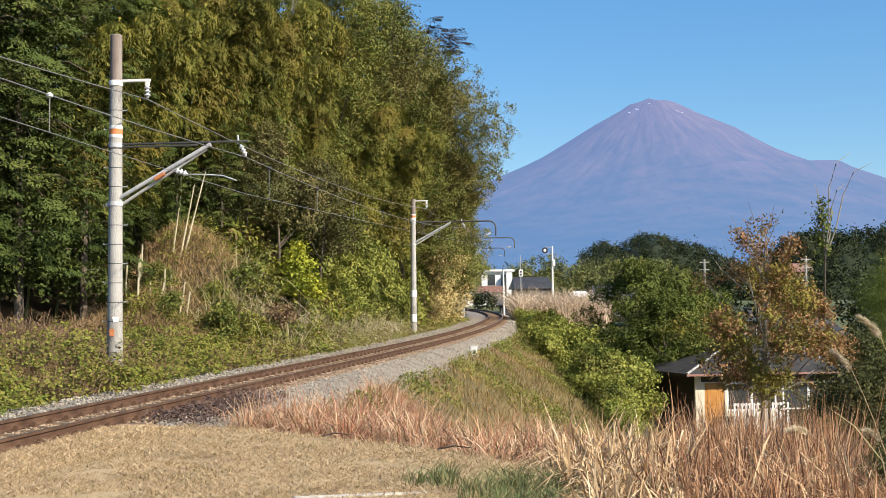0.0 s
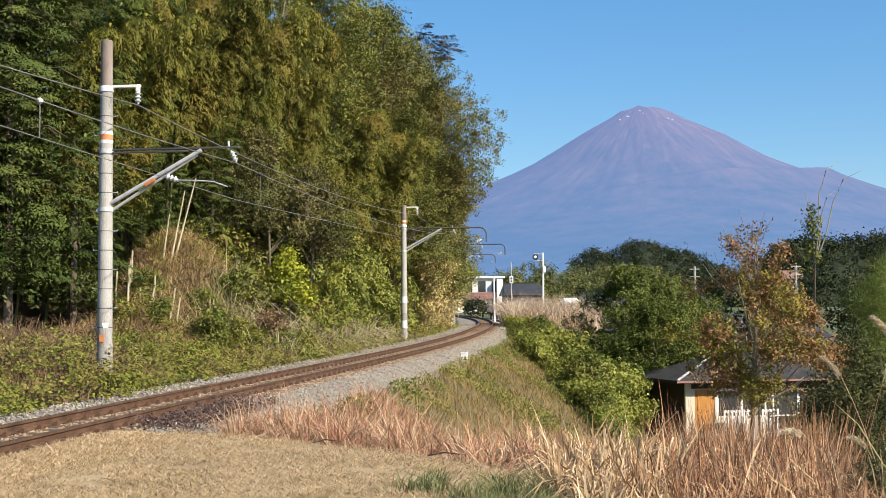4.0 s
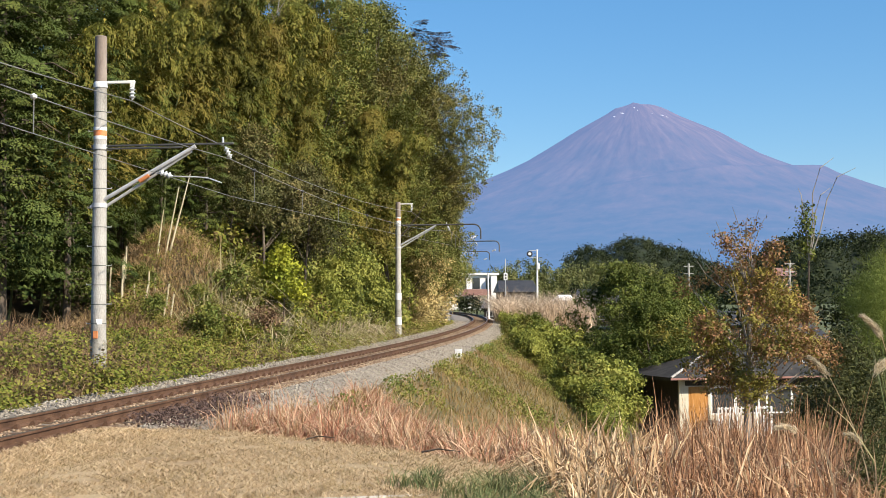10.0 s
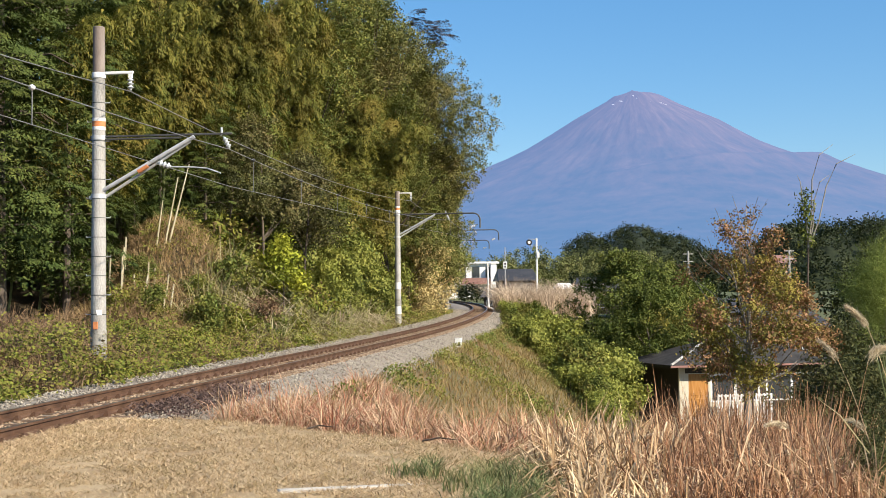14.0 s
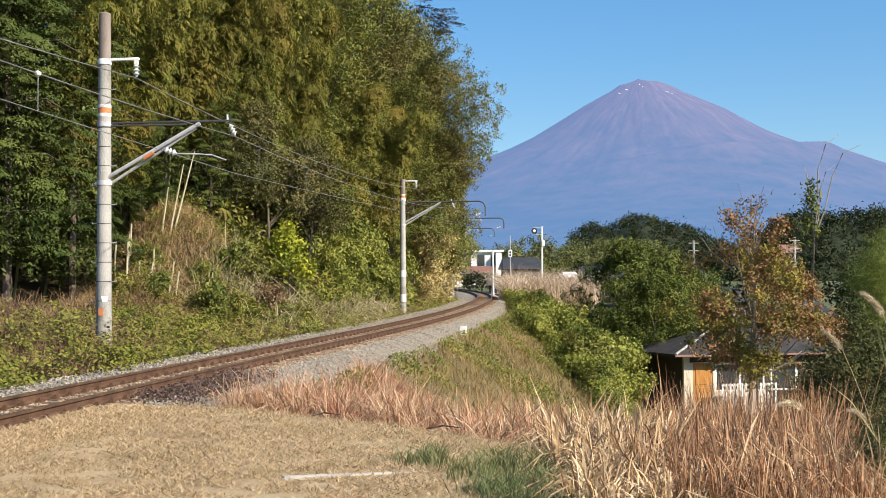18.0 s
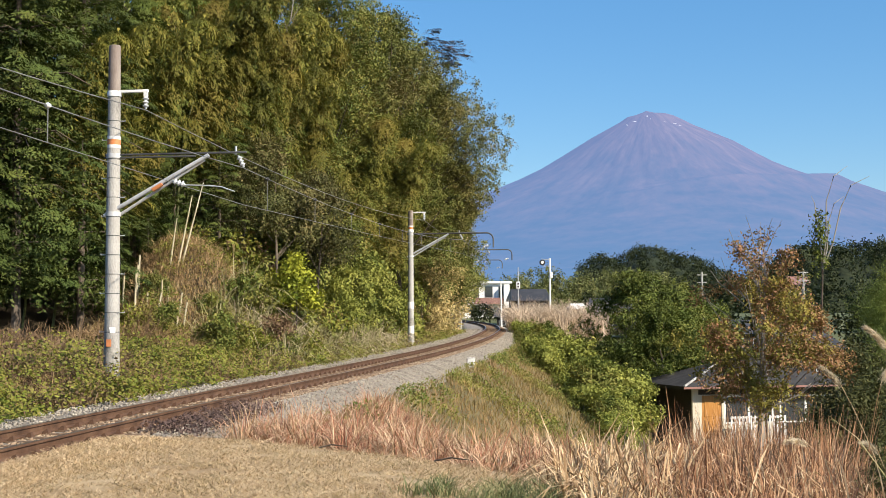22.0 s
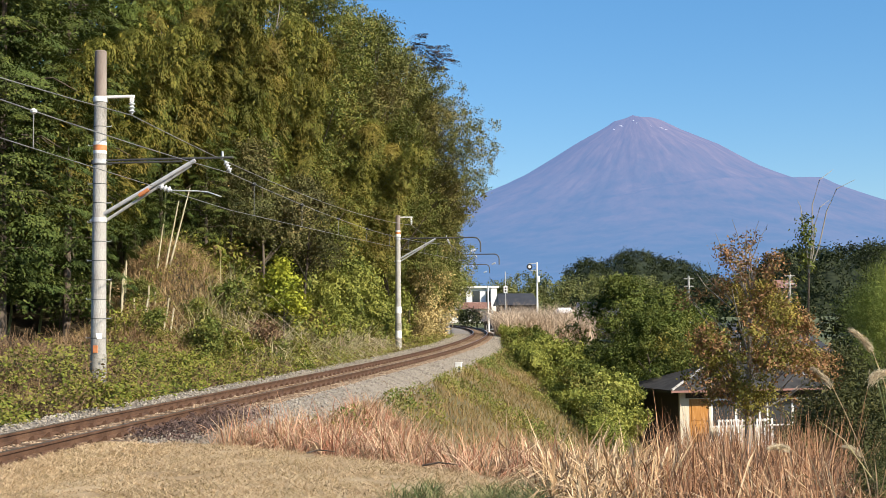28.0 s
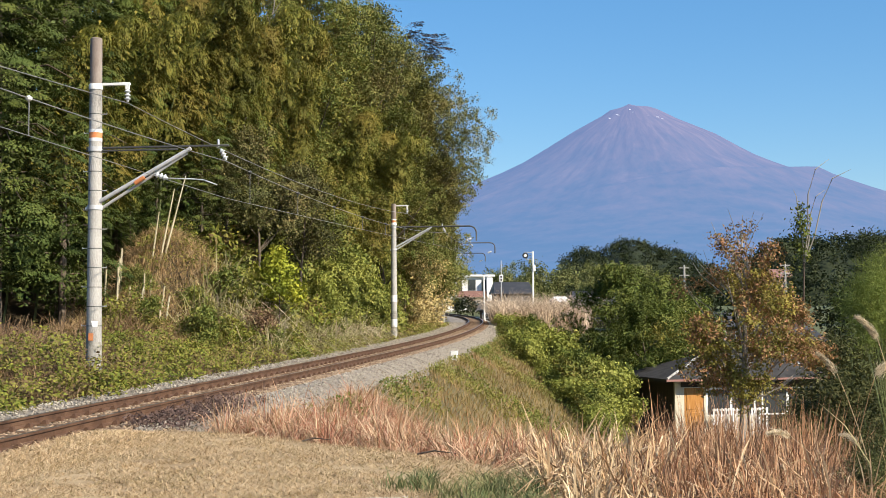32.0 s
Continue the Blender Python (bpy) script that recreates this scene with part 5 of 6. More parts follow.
    tagged(new("reddish_grass", stalk_mesh("reddish_grass", stalks(P, 0.66 * (0.5 + 0.75 * np.abs(wave(P[:, 0], P[:, 1], 2.2))), 0.012, rng, 0.5, 1.5, away), M_REDBLADE)), "reddish dry grass along the terrace edge", "grass", kind="stuff")
    # pale reeds on the slope
    P = scatter(92000, rng, 0.6, 10, 10.3, 27, lambda x, y: (terrace_edge(x, y) < 8) & (x > 1.12 + 0.05 * (y - 11) + 0.25 * wave(x, y, 1.5)) & (x < (0.185 + 0.025 * wave(x, y, 1.2)) * y) & (wave(x, y, 1.9, 0.5) > -0.6))
    P, away = tufted(P, 26, 0.10, rng)
    hh = 0.80 * (0.55 + 0.6 * np.abs(wave(P[:, 0], P[:, 1], 1.7, 3))) * (0.62 + 0.38 * step(11, 15, P[:, 1]) + 0.5 * step(16, 21, P[:, 1]))
    tagged(new("pale_reeds", stalk_mesh("pale_reeds", stalks(P, 0.85 * hh, 0.017, rng, 0.34, 2.5, away), M_REED)), "tall pale dry reeds on the slope", "reeds", kind="stuff")
    # reddish-brown reeds before the hut
    P = scatter(78000, rng, 1.5, 12, 10.3, 30, lambda x, y: (terrace_edge(x, y) < 13.5) & (x > (0.18 + 0.03 * wave(x, y, 1.2)) * y) & (x < (0.312 + 0.02 * wave(x, y, 1.6)) * y), 1.0)
    P, away = tufted(P, 20, 0.09, rng)
    e = terrace_edge(P[:, 0], P[:, 1])
    hh = (0.46 + 0.30 * np.abs(wave(P[:, 0], P[:, 1], 1.7, 3)) + 0.145 * np.clip(e, 0, 12)) * (0.75 + 0.25 * step(11, 15, P[:, 1])) + 0.22 * step(5, 8, e)
    tagged(new("brown_reeds", stalk_mesh("brown_reeds", stalks(P, hh, 0.0065 + 0.0003 * P[:, 1], rng, 0.2, 1.1, away), M_REDREED)), "tall reddish-brown dry reeds below the terrace", "reeds", kind="stuff")
    P = scatter(9500, rng, 1.5, 12, 10.5, 28, lambda x, y: (terrace_edge(x, y) < 12) & (x > 0.17 * y) & (x < 0.36 * y + 0.3) & (wave(x, y, 1.3, 0.7) > -0.25))
    hh = 0.62 + 0.14 * np.clip(terrace_edge(P[:, 0], P[:, 1]), 0, 12)
    tagged(new("pale_stems", stalk_mesh("pale_stems", stalks(P, hh, 0.009 + 0.0003 * P[:, 1], rng, 0.3, 1.4), M_REED)), "pale bent stems among the brown reeds", "reeds", kind="stuff")
    # green weeds at the edge of the turf
    P = scatter(9000, rng, -1.0, 1.9, 10.4, 14.6, lambda x, y: (terrace_edge(x, y) > -3.1) & (terrace_edge(x, y) < 0.4) & (x > 0.0 + 0.4 * wave(x, y, 1.6) + 0.3 * wave(x, y, 4.0)) & (x < 1.15) & (y < 13.6) & (wave(x, y, 3.3, 1) > -0.4))
    tagged(new("green_weeds", blade_mesh("green_weeds", blades(tufted(P, 14, 0.07, rng)[0], 0.19, 0.010, rng, 0.7, 0.9), M_BLUEGRASS)), "green grassy weeds at the edge of the turf", "weeds", kind="stuff")
    # embankment grass
    P = scatter(64000, rng, -3, 14, 22, 100, lambda x, y: (off_line(x, y) > 2.2 + 0.25 * wave(x, y, 1.1)) & (off_line(x, y) < 9.5) & (terrace_edge(x, y) > 3), 1.2)
    tagged(new("embankment_grass", blade_mesh("embankment_grass", blades(P, 0.30, 0.014 + 0.0002 * P[:, 1], rng, 0.6, 1.0), M_SLOPE)), "olive and straw grass on the embankment side", "grass", kind="stuff")


ground_cover()


def edge_creeper():
    rng = np.random.default_rng(44)
    P = scatter(200000, rng, -4, 10, 26, 95, lambda x, y: (off_line(x, y) > 2.15 + 0.2 * wave(x, y, 1.3)) & (((off_line(x, y) < 3.2 + 0.8 * wave(x, y, 0.8)) & (wave(x, y, 0.9, 0.6) > 0.12)) | ((off_line(x, y) < 9) & (wave(x, y, 0.42, 2.0) + 0.5 * wave(x, y, 1.7) > 0.42))) & (terrace_edge(x, y) > 3.5))
    P[:, 2] += rng.uniform(0, 1, len(P)) ** 1.3 * 0.34
    tagged(new("edge_creeper", quads("edge_creeper", leaves(P, rng.normal(size=P.shape), 0.085, 0.06, rng, 0.1), M_BROAD)), "green creeper tufts along the ballast edge", "creeper", kind="stuff")


edge_creeper()


def right_side():
    rng = np.random.default_rng(15)
    kinds = [tree_kind("bush", lab, "bush", s, h, r, 17, 0.62, 4200, 0.15, 0.10, m, base=0.06, r0=0.05, group="embankment bushes", squash=0.8) for s, h, r, m, lab in (
        (61, 2.4, 1.6, M_BUSH, "yellow-green leafy bush at the foot of the embankment"), (62, 2.8, 1.7, M_BUSH, "dense yellow-green bush on the embankment"), (67, 3.0, 1.5, M_BROAD, "taller olive-green bush on the embankment"))]
    for k, (x, y, s) in enumerate([(5.6, 92, 0.65), (5.7, 86, 0.62), (5.6, 79, 0.68), (6.8, 79, 0.8), (6.2, 73, 0.8), (7.6, 73, 1.1), (6.9, 67, 0.9), (8.4, 68, 1.1), (7.4, 62, 0.9), (7.9, 62, 0.95), (7.1, 57, 0.85),
                                   (7.6, 58.5, 0.8), (7.0, 54, 0.62), (10.0, 74, 1.2), (8.6, 80, 0.9), (7.0, 88, 0.7), (8.9, 65, 1.0), (5.3, 83, 0.6), (5.1, 77, 0.62), (5.2, 72, 0.62), (5.5, 67, 0.62), (5.9, 62.5, 0.62), (6.3, 58.5, 0.62), (6.9, 55, 0.62), (6.9, 52.5, 0.55), (6.9, 50.5, 0.65)]):
        far = float(step(55, 64, y))
        plant(kinds[(0, 1, 0, 2, 1)[k % 5]], x + 0.5 * far * math.sin(3.7 * k), y + far * math.sin(2.3 * k), k * 71, s * (1 + 0.28 * far * math.sin(5.1 * k)), 0.15)
    dark = [tree_kind("round_tree", "dark green broadleaf tree with a rounded crown", "tree", s, 9.6, 3.9, 40, 1.15, 21000, 0.15, 0.10, M_DARKBUSH, base=0.2, group="valley trees", n_limbs=10) for s in (63, 64)]
    for k, (x, y, s) in enumerate([(10.6, 74, 0.87), (13.2, 77, 0.90), (11.8, 70, 0.76), (15.4, 80, 0.84), (14.8, 72, 0.68)]):
        plant(dark[k % 2], x, y, k * 99, s)
    # small autumn tree, its crown half bare
    aut = thing("autumn_tree", "small half-bare tree with rust and olive leaves", "tree")
    r2 = np.random.default_rng(70)
    bl = []
    lift = -0.1 - float(land(7.95, 33.0))
    for i in range(84):
        f = (i + r2.uniform(0, 1)) / 84
        R = 2.2 * math.sin(math.pi * (0.31 + 0.63 * f)) ** 1.15
        a, q = r2.uniform(0, 6.28), math.sqrt(r2.uniform(0.05, 1))
        s = 0.46 * r2.uniform(0.45, 1.3)
        bl.append((R * q * math.cos(a), R * q * math.sin(a), lift + 4.1 * f, s, s, s * 0.8))
    part("trunk", limbs(Build(), bl, 0.15, lift + 4.2, r2, 0.9, 40, 0.52), M_PALEBARK, aut, "pale trunk and twigs")
    part("crown", quads("crown", cloud(r2, [q for i, q in enumerate(bl) if i % 5 > 1 and (i < 58 or i % 2)], 13000, 0.078, 0.05, 0.3, 0.1, 12), M_AUTUMN), None, aut, "rust and ochre leaves")
    part("inner_crown", quads("inner_crown", cloud(r2, [q for i, q in enumerate(bl) if i % 5 < 3 and q[2] < lift + 3.0], 10500, 0.078, 0.05, 0.3, 0.1, 12), M_OLIVELEAF), None, aut, "leaves still olive green")
    for i in range(18):
        b = Build()
        a, f = r2.uniform(0, 6.28), r2.uniform(0.35, 1.0)
        z, R = lift + 4.1 * f, 2.2 * math.sin(math.pi * (0.31 + 0.63 * f)) ** 1.15
        o = Vector((0.6 * R * math.cos(a), 0.6 * R * math.sin(a), z))
        e = o + Vector((0.3 * math.cos(a), 0.3 * math.sin(a), r2.uniform(0.3, 0.75)))
        b.tube([Vector((o.x * 0.3, o.y * 0.3, z - 0.5)), o.lerp(e, 0.4), e], [0.014, 0.009, 0.004], 4)
        part("bare_twig", b, M_PALEBARK, aut)
    plant(aut, 5.3, 22.0, 0, 0.667, z=1.8 + (float(land(7.95, 33.0)) - 1.9) * 0.667)
    # bare whips and a creeper-clad stem beside it
    whip = thing("bare_sapling", "slender sapling with bare pale arching whips", "sapling", pose(9.3, 32.5, float(land(9.3, 32.5)) - 0.1))
    b = Build()
    b.tube([(-1.3, 0.3, 0), (-1.3, 0.3, 3.9), (-0.7, 0.3, 4.8), (0.0, 0, 5.5), (0.06, 0, 7.4)], [0.03, 0.028, 0.026, 0.024, 0.022], 6)
    part("lower_stem", b, M_BARK, whip)
    b = Build()
    for dx, h, c in ((0.55, 9.7, 0.75), (0.2, 9.95, 0.55), (0.25, 9.2, 0.4), (-0.05, 9.2, -0.1)):
        b.tube([(0.06, 0, 7.35), (0.06 + dx * 0.5, 0, 7.35 + (h - 7.35) * 0.3), (dx, 0.05, 7.35 + (h - 7.35) * 0.66), (dx + c * 0.35, 0.05, 7.35 + (h - 7.35) * 0.9), (dx + c, 0.1, h)], [0.018, 0.018, 0.016, 0.011, 0.004], 5)
    part("stem", b, M_PALEBARK, whip)
    ivy = [(-0.02 + 0.05 * math.sin(i), 0, 7.5 + 0.10 * i, 0.11, 0.11, 0.16) for i in range(13)]
    part("creeper", quads("creeper", cloud(r2, ivy, 600, 0.09, 0.05, 0.4, 0.2), M_DARKBUSH), None, whip, "green creeper round the stem")
    # feathery green bamboo clump on the valley side
    bg = thing("bamboo_clump", "feathery bright green bamboo clump", "bamboo")
    bl = lumps(r2, 20, 5.9, 7.6, 1.3, 0.55, 0.8)
    for q in bl[::3]:
        part("stem", Build().tube([(0.15 * q[0], 0.15 * q[1], -0.1), (0.35 * q[0], 0.35 * q[1], 3.5), q[:3]], [0.03, 0.022, 0.006], 5), M_CULM_GREEN, bg)
    part("foliage", quads("foliage", cloud(r2, bl, 14000, 0.2, 0.011, -0.6, 0.1), M_FEATHER), None, bg)
    plant(bg, 12.9, 36.0, 0, 1.0)
    plant(bg, 13.2, 37.5, 120, 0.95)
    plant(bg, 12.5, 35.2, 200, 0.9)
    dk = tree_kind("bush", "dark shaded bush with bare stems", "bush", 66, 3.0, 1.7, 18, 0.66, 7000, 0.11, 0.036, M_DULL, base=0.1, r0=0.05)
    plant(dk, 9.4, 27, 0, 0.9, 0.1)
    for k, (x, y, q) in enumerate([(4.75, 13.9, 0.34), (5.2, 14.8, 0.42), (5.9, 16.4, 0.5), (6.6, 18.2, 0.6), (7.3, 20.2, 0.7), (4.5, 13.0, 0.22)]):
        plant(dk, x, y, 83 * k, q, 0.1)
    for k, (x, y, s) in enumerate([(11.2, 33, 1.1), (11.6, 37, 1.3), (13.0, 41, 1.5), (14.6, 45, 1.6), (13.6, 37.5, 1.3), (16.5, 50, 1.8), (12.4, 35, 1.0), (10.6, 30.5, 0.8), (18.5, 54, 2.0)]):
        plant(dk, x, y, 60 * k, s, 0.1)


right_side()


PAMPAS = []


def pampas(x, y, h, lean, turn, seed, size=1.0, hang=0.0):
    r = np.random.default_rng(seed)
    t = thing("pampas_stalk", "pampas grass stalk with a pale feathery plume", "pampas grass", pose(x, y, float(land(x, y)) - 0.05, 0, lean, turn), "pampas grass")
    pts = [(0.14 * h * (i / 6) ** 2.2, 0, h * i / 6) for i in range(7)]
    part("stalk", Build().tube(pts, [0.008 - 0.0008 * i for i in range(7)], 5), M_REED, t)
    n = int(520 * size)
    f = r.uniform(0, 1, n)
    base = Vector(pts[-1])
    P = np.stack([base.x + size * (0.09 * f + (0.05 + 0.12 * hang) * f ** 2), 0 * f, base.z - 0.06 + size * (0.25 * f - (0.03 + 0.2 * hang) * f ** 2)], 1)
    al = np.stack([0.4 + (0.25 + 0.5 * hang) * f, r.normal(0, 0.16, n), 0.85 - (0.4 + 1.5 * hang) * f], 1) + r.normal(0, 0.2, (n, 3))
    P = P + unit(al) * 0.03 + r.normal(0, 0.011 * size, (n, 3)) * (1.6 - f)[:, None]
    part("plume", quads("plume", leaves(P, al, 0.085 * size, 0.005, r), M_PLUME), None, t)
    for k in range(5):
        part("leaf_blade", stalk_mesh("leaf_blade", stalks(np.array([[0, 0, 0.02]]), h * 0.7, 0.018, r, 0.35, 1.2), M_SILVER), None, t)
    PAMPAS.append(t)
    return t


for k, (x, y, h, lean, turn, q, hang) in enumerate([(4.9, 14.2, 1.98, 9, 180, 0.95, 0.0), (5.26, 14.3, 2.4, 3, 176, 1.1, 0.1), (4.95, 14.2, 1.65, 33, 180, 0.9, 0.25), (5.0, 14.5, 1.2, 5, 170, 0.8, 0.3), (4.42, 14.0, 1.8, 2, 5, 1.35, 0.8)]):
    pampas(x, y, h, lean, turn, 80 + k, q, hang)


M_KERB = mat("pale_kerb", [(0.312, 0.281, 0.242), (0.452, 0.421, 0.374), (0.546, 0.515, 0.468)], scale=6, fine=40, bump=0.3)


# ---- small things by the line ----
def small_things():
    x, y = 1.17, 51.5
    z = float(land(x, y))
    box = thing("cable_box", "small white trackside cable box on a post", "box", pose(x, y, z, 0, 0, -6))
    part("body", Build().box(-0.13, -0.10, 0.08, 0.13, 0.10, 0.44, bev=0.02), M_WHITE, box)
    part("lid", Build().box(-0.145, -0.115, 0.44, 0.145, 0.115, 0.48, bev=0.012), M_WHITE, box)
    part("plate", Build().box(-0.01, -0.108, 0.18, 0.08, -0.101, 0.32), M_LAMP, box, "dark plate")
    part("post", Build().box(-0.05, -0.05, -0.3, 0.05, 0.05, 0.08), M_STEEL, box)
    slab = Build()
    slab.box(-0.72, -0.055, -0.06, 0.72, 0.055, 0.036, bev=0.012)
    tagged(part("kerb_stone", slab, M_KERB), "half-buried pale concrete kerb stone in dry turf", "kerb").matrix_basis = pose(-0.70, 12.35, 0.082, 0, 1.2, 22)
    r = np.random.default_rng(9)
    n = 3200
    P = on_line(r.uniform(20.2, 26.0, n), 0.95 + 0.9 * r.uniform(0, 1, n) ** 1.5, -0.2)
    P[:, 2] += r.uniform(0, 0.30, n) * (0.35 + 0.5 * np.abs(wave(P[:, 0], P[:, 1], 3)))
    tagged(new("dead_weed_patch", quads("dead_weed_patch", leaves(P, r.normal(size=(n, 3)), 0.075, 0.026, r), M_DEADWEED)), "patch of purplish-brown dead weeds on the ballast edge", "weeds", kind="stuff")


for k, (x, y, L, a) in enumerate([(-1.45, 18.0, 0.40, -8), (0.15, 16.2, 0.5, -20)]):
    zz = float(land(x, y)) + 0.05
    tagged(part("dead_branch", Build().tube([(-L / 2, 0, 0), (-L * 0.1, 0.04, 0.04), (L / 2, 0, 0.02)], [0.012, 0.010, 0.004], 7).tube([(-L * 0.1, 0.04, 0.04), (0.06, -0.07, 0.05)], [0.008, 0.004], 5), M_BARK), "fallen dark dead branch in the grass", "branch", "dead branches").matrix_basis = pose(x, y, zz, 0, 0, a)
M_DEADWEED = leafy("dead_brown_weed", [(0.075, 0.05, 0.042), (0.15, 0.10, 0.085), (0.27, 0.19, 0.16)])
small_things()


# ---- hut ----
def hut():
    zg = float(land(14.5, 66)) - 0.02
    h = thing("hut", "low hut with a dark hipped roof, cream corner and wooden door", "hut", pose(12.07, 64.0, zg, 0, 0, 14))
    W_, D_, H = 7.6, 4.3, 2.98
    part("front_wall", Build().box(0, 0, 0, 0.48, 0.14, H).box(1.52, 0, 0, 1.64, 0.14, H).box(0.48, 0, 0, 1.52, 0.14, 0.5).box(0.48, 0, 2.58, 1.52, 0.14, H).box(1.64, 0, 0, 4.3, 0.14, 1.2).box(1.64, 0, 2.55, 4.3, 0.14, H), M_CREAM, h, "cream rendered wall")
    part("front_wall", Build().box(4.3, 0, 0, W_, 0.14, 1.2).box(4.3, 0, 2.55, W_, 0.14, H).box(4.3, 0, 1.2, 4.6, 0.14, 2.55), M_DARKWALL, h, "wall coloured as dark boards")
    # the left wall's shade is put into its dark board colour
    part("side_wall", Build().box(0, 0.14, 0, 0.14, D_, H), M_DARKWALL, h, "wall coloured as dark boards")
    part("side_wall", Build().box(W_ - 0.14, 0.14, 0, W_, D_, H), M_DARKWALL, h)
    part("back_wall", Build().box(0.14, D_ - 0.14, 0, W_ - 0.14, D_, H), M_DARKWALL, h)
    d = part("door", Build().box(0.49, 0.02, 0.5, 1.51, 0.08, 2.57, bev=0.01), M_DOORWOOD, h, "orange varnished wooden door")
    for z0, z1 in ((0.7, 1.4), (1.55, 2.42)):
        part("door_panel", Build().box(0.61, -0.0, z0, 1.38, 0.025, z1, bev=0.01), M_DOORWOOD, d)
    part("door_knob", Build().lathe([(0.02, 0), (0.035, 0.02), (0.0, 0.05)], 8, m=Matrix.Translation((1.44, 0.02, 1.5)) @ Matrix.Rotation(math.pi / 2, 4, "X")), M_STEEL, d)
    for x0, x1 in ((1.64, 4.3), (4.6, 7.46)):
        w = part("window", Build().box(x0, 0.03, 1.2, x1, 0.11, 1.27).box(x0, 0.03, 2.47, x1, 0.11, 2.55).box(x0, 0.03, 1.27, x0 + 0.1, 0.11, 2.47).box(x1 - 0.1, 0.03, 1.27, x1, 0.11, 2.47)
                 .box((x0 + x1) / 2 - 0.06, 0.03, 1.27, (x0 + x1) / 2 + 0.06, 0.11, 2.47), M_WHITE, h, "white window frame")
        part("pane", Build().box(x0 + 0.1, 0.06, 1.27, x1 - 0.1, 0.075, 2.47), M_GLASS, w)
        part("curtain", Build().box(x0 + 0.12, 0.09, 1.3, x0 + 0.55, 0.12, 2.45), M_WHITE, w, "white curtain")
    for z in (0.45, 1.50):
        part("fence_rail", Build().box(1.6, -0.74, z, 4.5, -0.70, z + 0.08), M_WHITE, h, "white fence rail")
    for k in range(15):
        part("fence_slat", Build().box(1.62 + 0.2 * k, -0.765, 0.2, 1.72 + 0.2 * k, -0.742, 1.62), M_WHITE, h, "white fence slat")
    # dark strip added over the cream wall for the shade under the eaves
    part("lintel", Build().box(0.30, -0.03, 2.62, W_ - 0.2, -0.004, 2.86), M_DARKWALL, h, "dark strip standing for the eaves' shade above the door")
    e = 0.75
    z0 = H - 0.02
    a, b_, c, dd = (-e, -e, z0), (W_ + e, -e, z0), (W_ + e, D_ + e, z0), (-e, D_ + e, z0)
    r0, r1 = (2.6, D_ / 2, z0 + 1.15), (W_ - 2.6, D_ / 2, z0 + 1.15)
    up = 0.10
    lift = lambda p: (p[0], p[1], p[2] + up)
    part("roof", Build().add([lift(a), lift(b_), lift(c), lift(dd), lift(r0), lift(r1), a, b_, c, dd], [(0, 1, 5, 4), (1, 2, 5), (2, 3, 4, 5), (3, 0, 4), (6, 7, 1, 0), (7, 8, 2, 1), (8, 9, 3, 2), (9, 6, 0, 3), (9, 8, 7, 6)]), M_ROOF, h, "dark grey hipped roof", smooth=False)
    part("fascia", Build().box(-e - 0.03, -e - 0.03, z0 - 0.02, W_ + e + 0.03, -e - 0.004, z0 + up - 0.02), M_ROSEWALL, h, "reddish fascia board")
    part("fascia", Build().box(-e - 0.03, -e, z0 - 0.06, -e - 0.004, D_ + e, z0 + up), M_DARKWALL, h)
    v = Vector(lift(r0)) - Vector(lift(a))
    for i in range(9):
        p0, p1 = Vector(lift(a)) + v * (i / 9), Vector(lift(a)) + v * ((i + 0.96) / 9)
        part("hip_tile", Build().tube([p0, p1], [0.07, 0.062], 8), M_CONCRETE, h)
    part("ridge_tile", Build().tube([lift(r0), lift(r1)], 0.08, 8), M_ROOF, h)


hut()


# ---- village in the valley ----
def house(name, label, x, y, w, d, h, roof_h, wall, roof, turn=0, base=None, floors=2, bays=3, flat=False):
    z = float(land(x, y)) - 0.3 if base is None else base
    t = thing(name, label, "house", pose(x, y, z, 0, 0, turn), "village houses")
    part("wall", Build().box(-w / 2, 0, 0, w / 2, d, h), wall, t, smooth=False)
    if flat:
        part("roof", Build().box(-w / 2 - 0.4, -0.6, h, w / 2 + 0.4, d + 0.3, h + 0.35, bev=0.05), M_FACADE, t, "white flat roof slab")
    else:
        o = 0.5
        part("roof", Build().add([(-w / 2 - o, -o, h), (w / 2 + o, -o, h), (w / 2 + o, d + o, h), (-w / 2 - o, d + o, h), (-w / 2 - o * 0.3, d / 2, h + roof_h), (w / 2 + o * 0.3, d / 2, h + roof_h)],
                                 [(0, 1, 5, 4), (2, 3, 4, 5), (1, 2, 5), (3, 0, 4), (3, 2, 1, 0)]), roof, t, smooth=False)
    for f in range(floors):
        for k in range(bays):
            x0 = -w / 2 + w * (k + 0.2) / bays
            x1 = -w / 2 + w * (k + 0.8) / bays
            z0, z1 = h * f / floors + 0.8, h * (f + 1) / floors - 0.45
            wd = part("window", Build().box(x0, -0.06, z0, x1, 0.0, z0 + 0.06).box(x0, -0.06, z1 - 0.06, x1, 0.0, z1).box(x0, -0.06, z0, x0 + 0.06, 0, z1).box(x1 - 0.06, -0.06, z0, x1, 0, z1), M_STEEL, t)
            part("pane", Build().box(x0 + 0.06, -0.035, z0 + 0.06, x1 - 0.06, -0.02, z1 - 0.06), M_GLASS, wd)
    return t


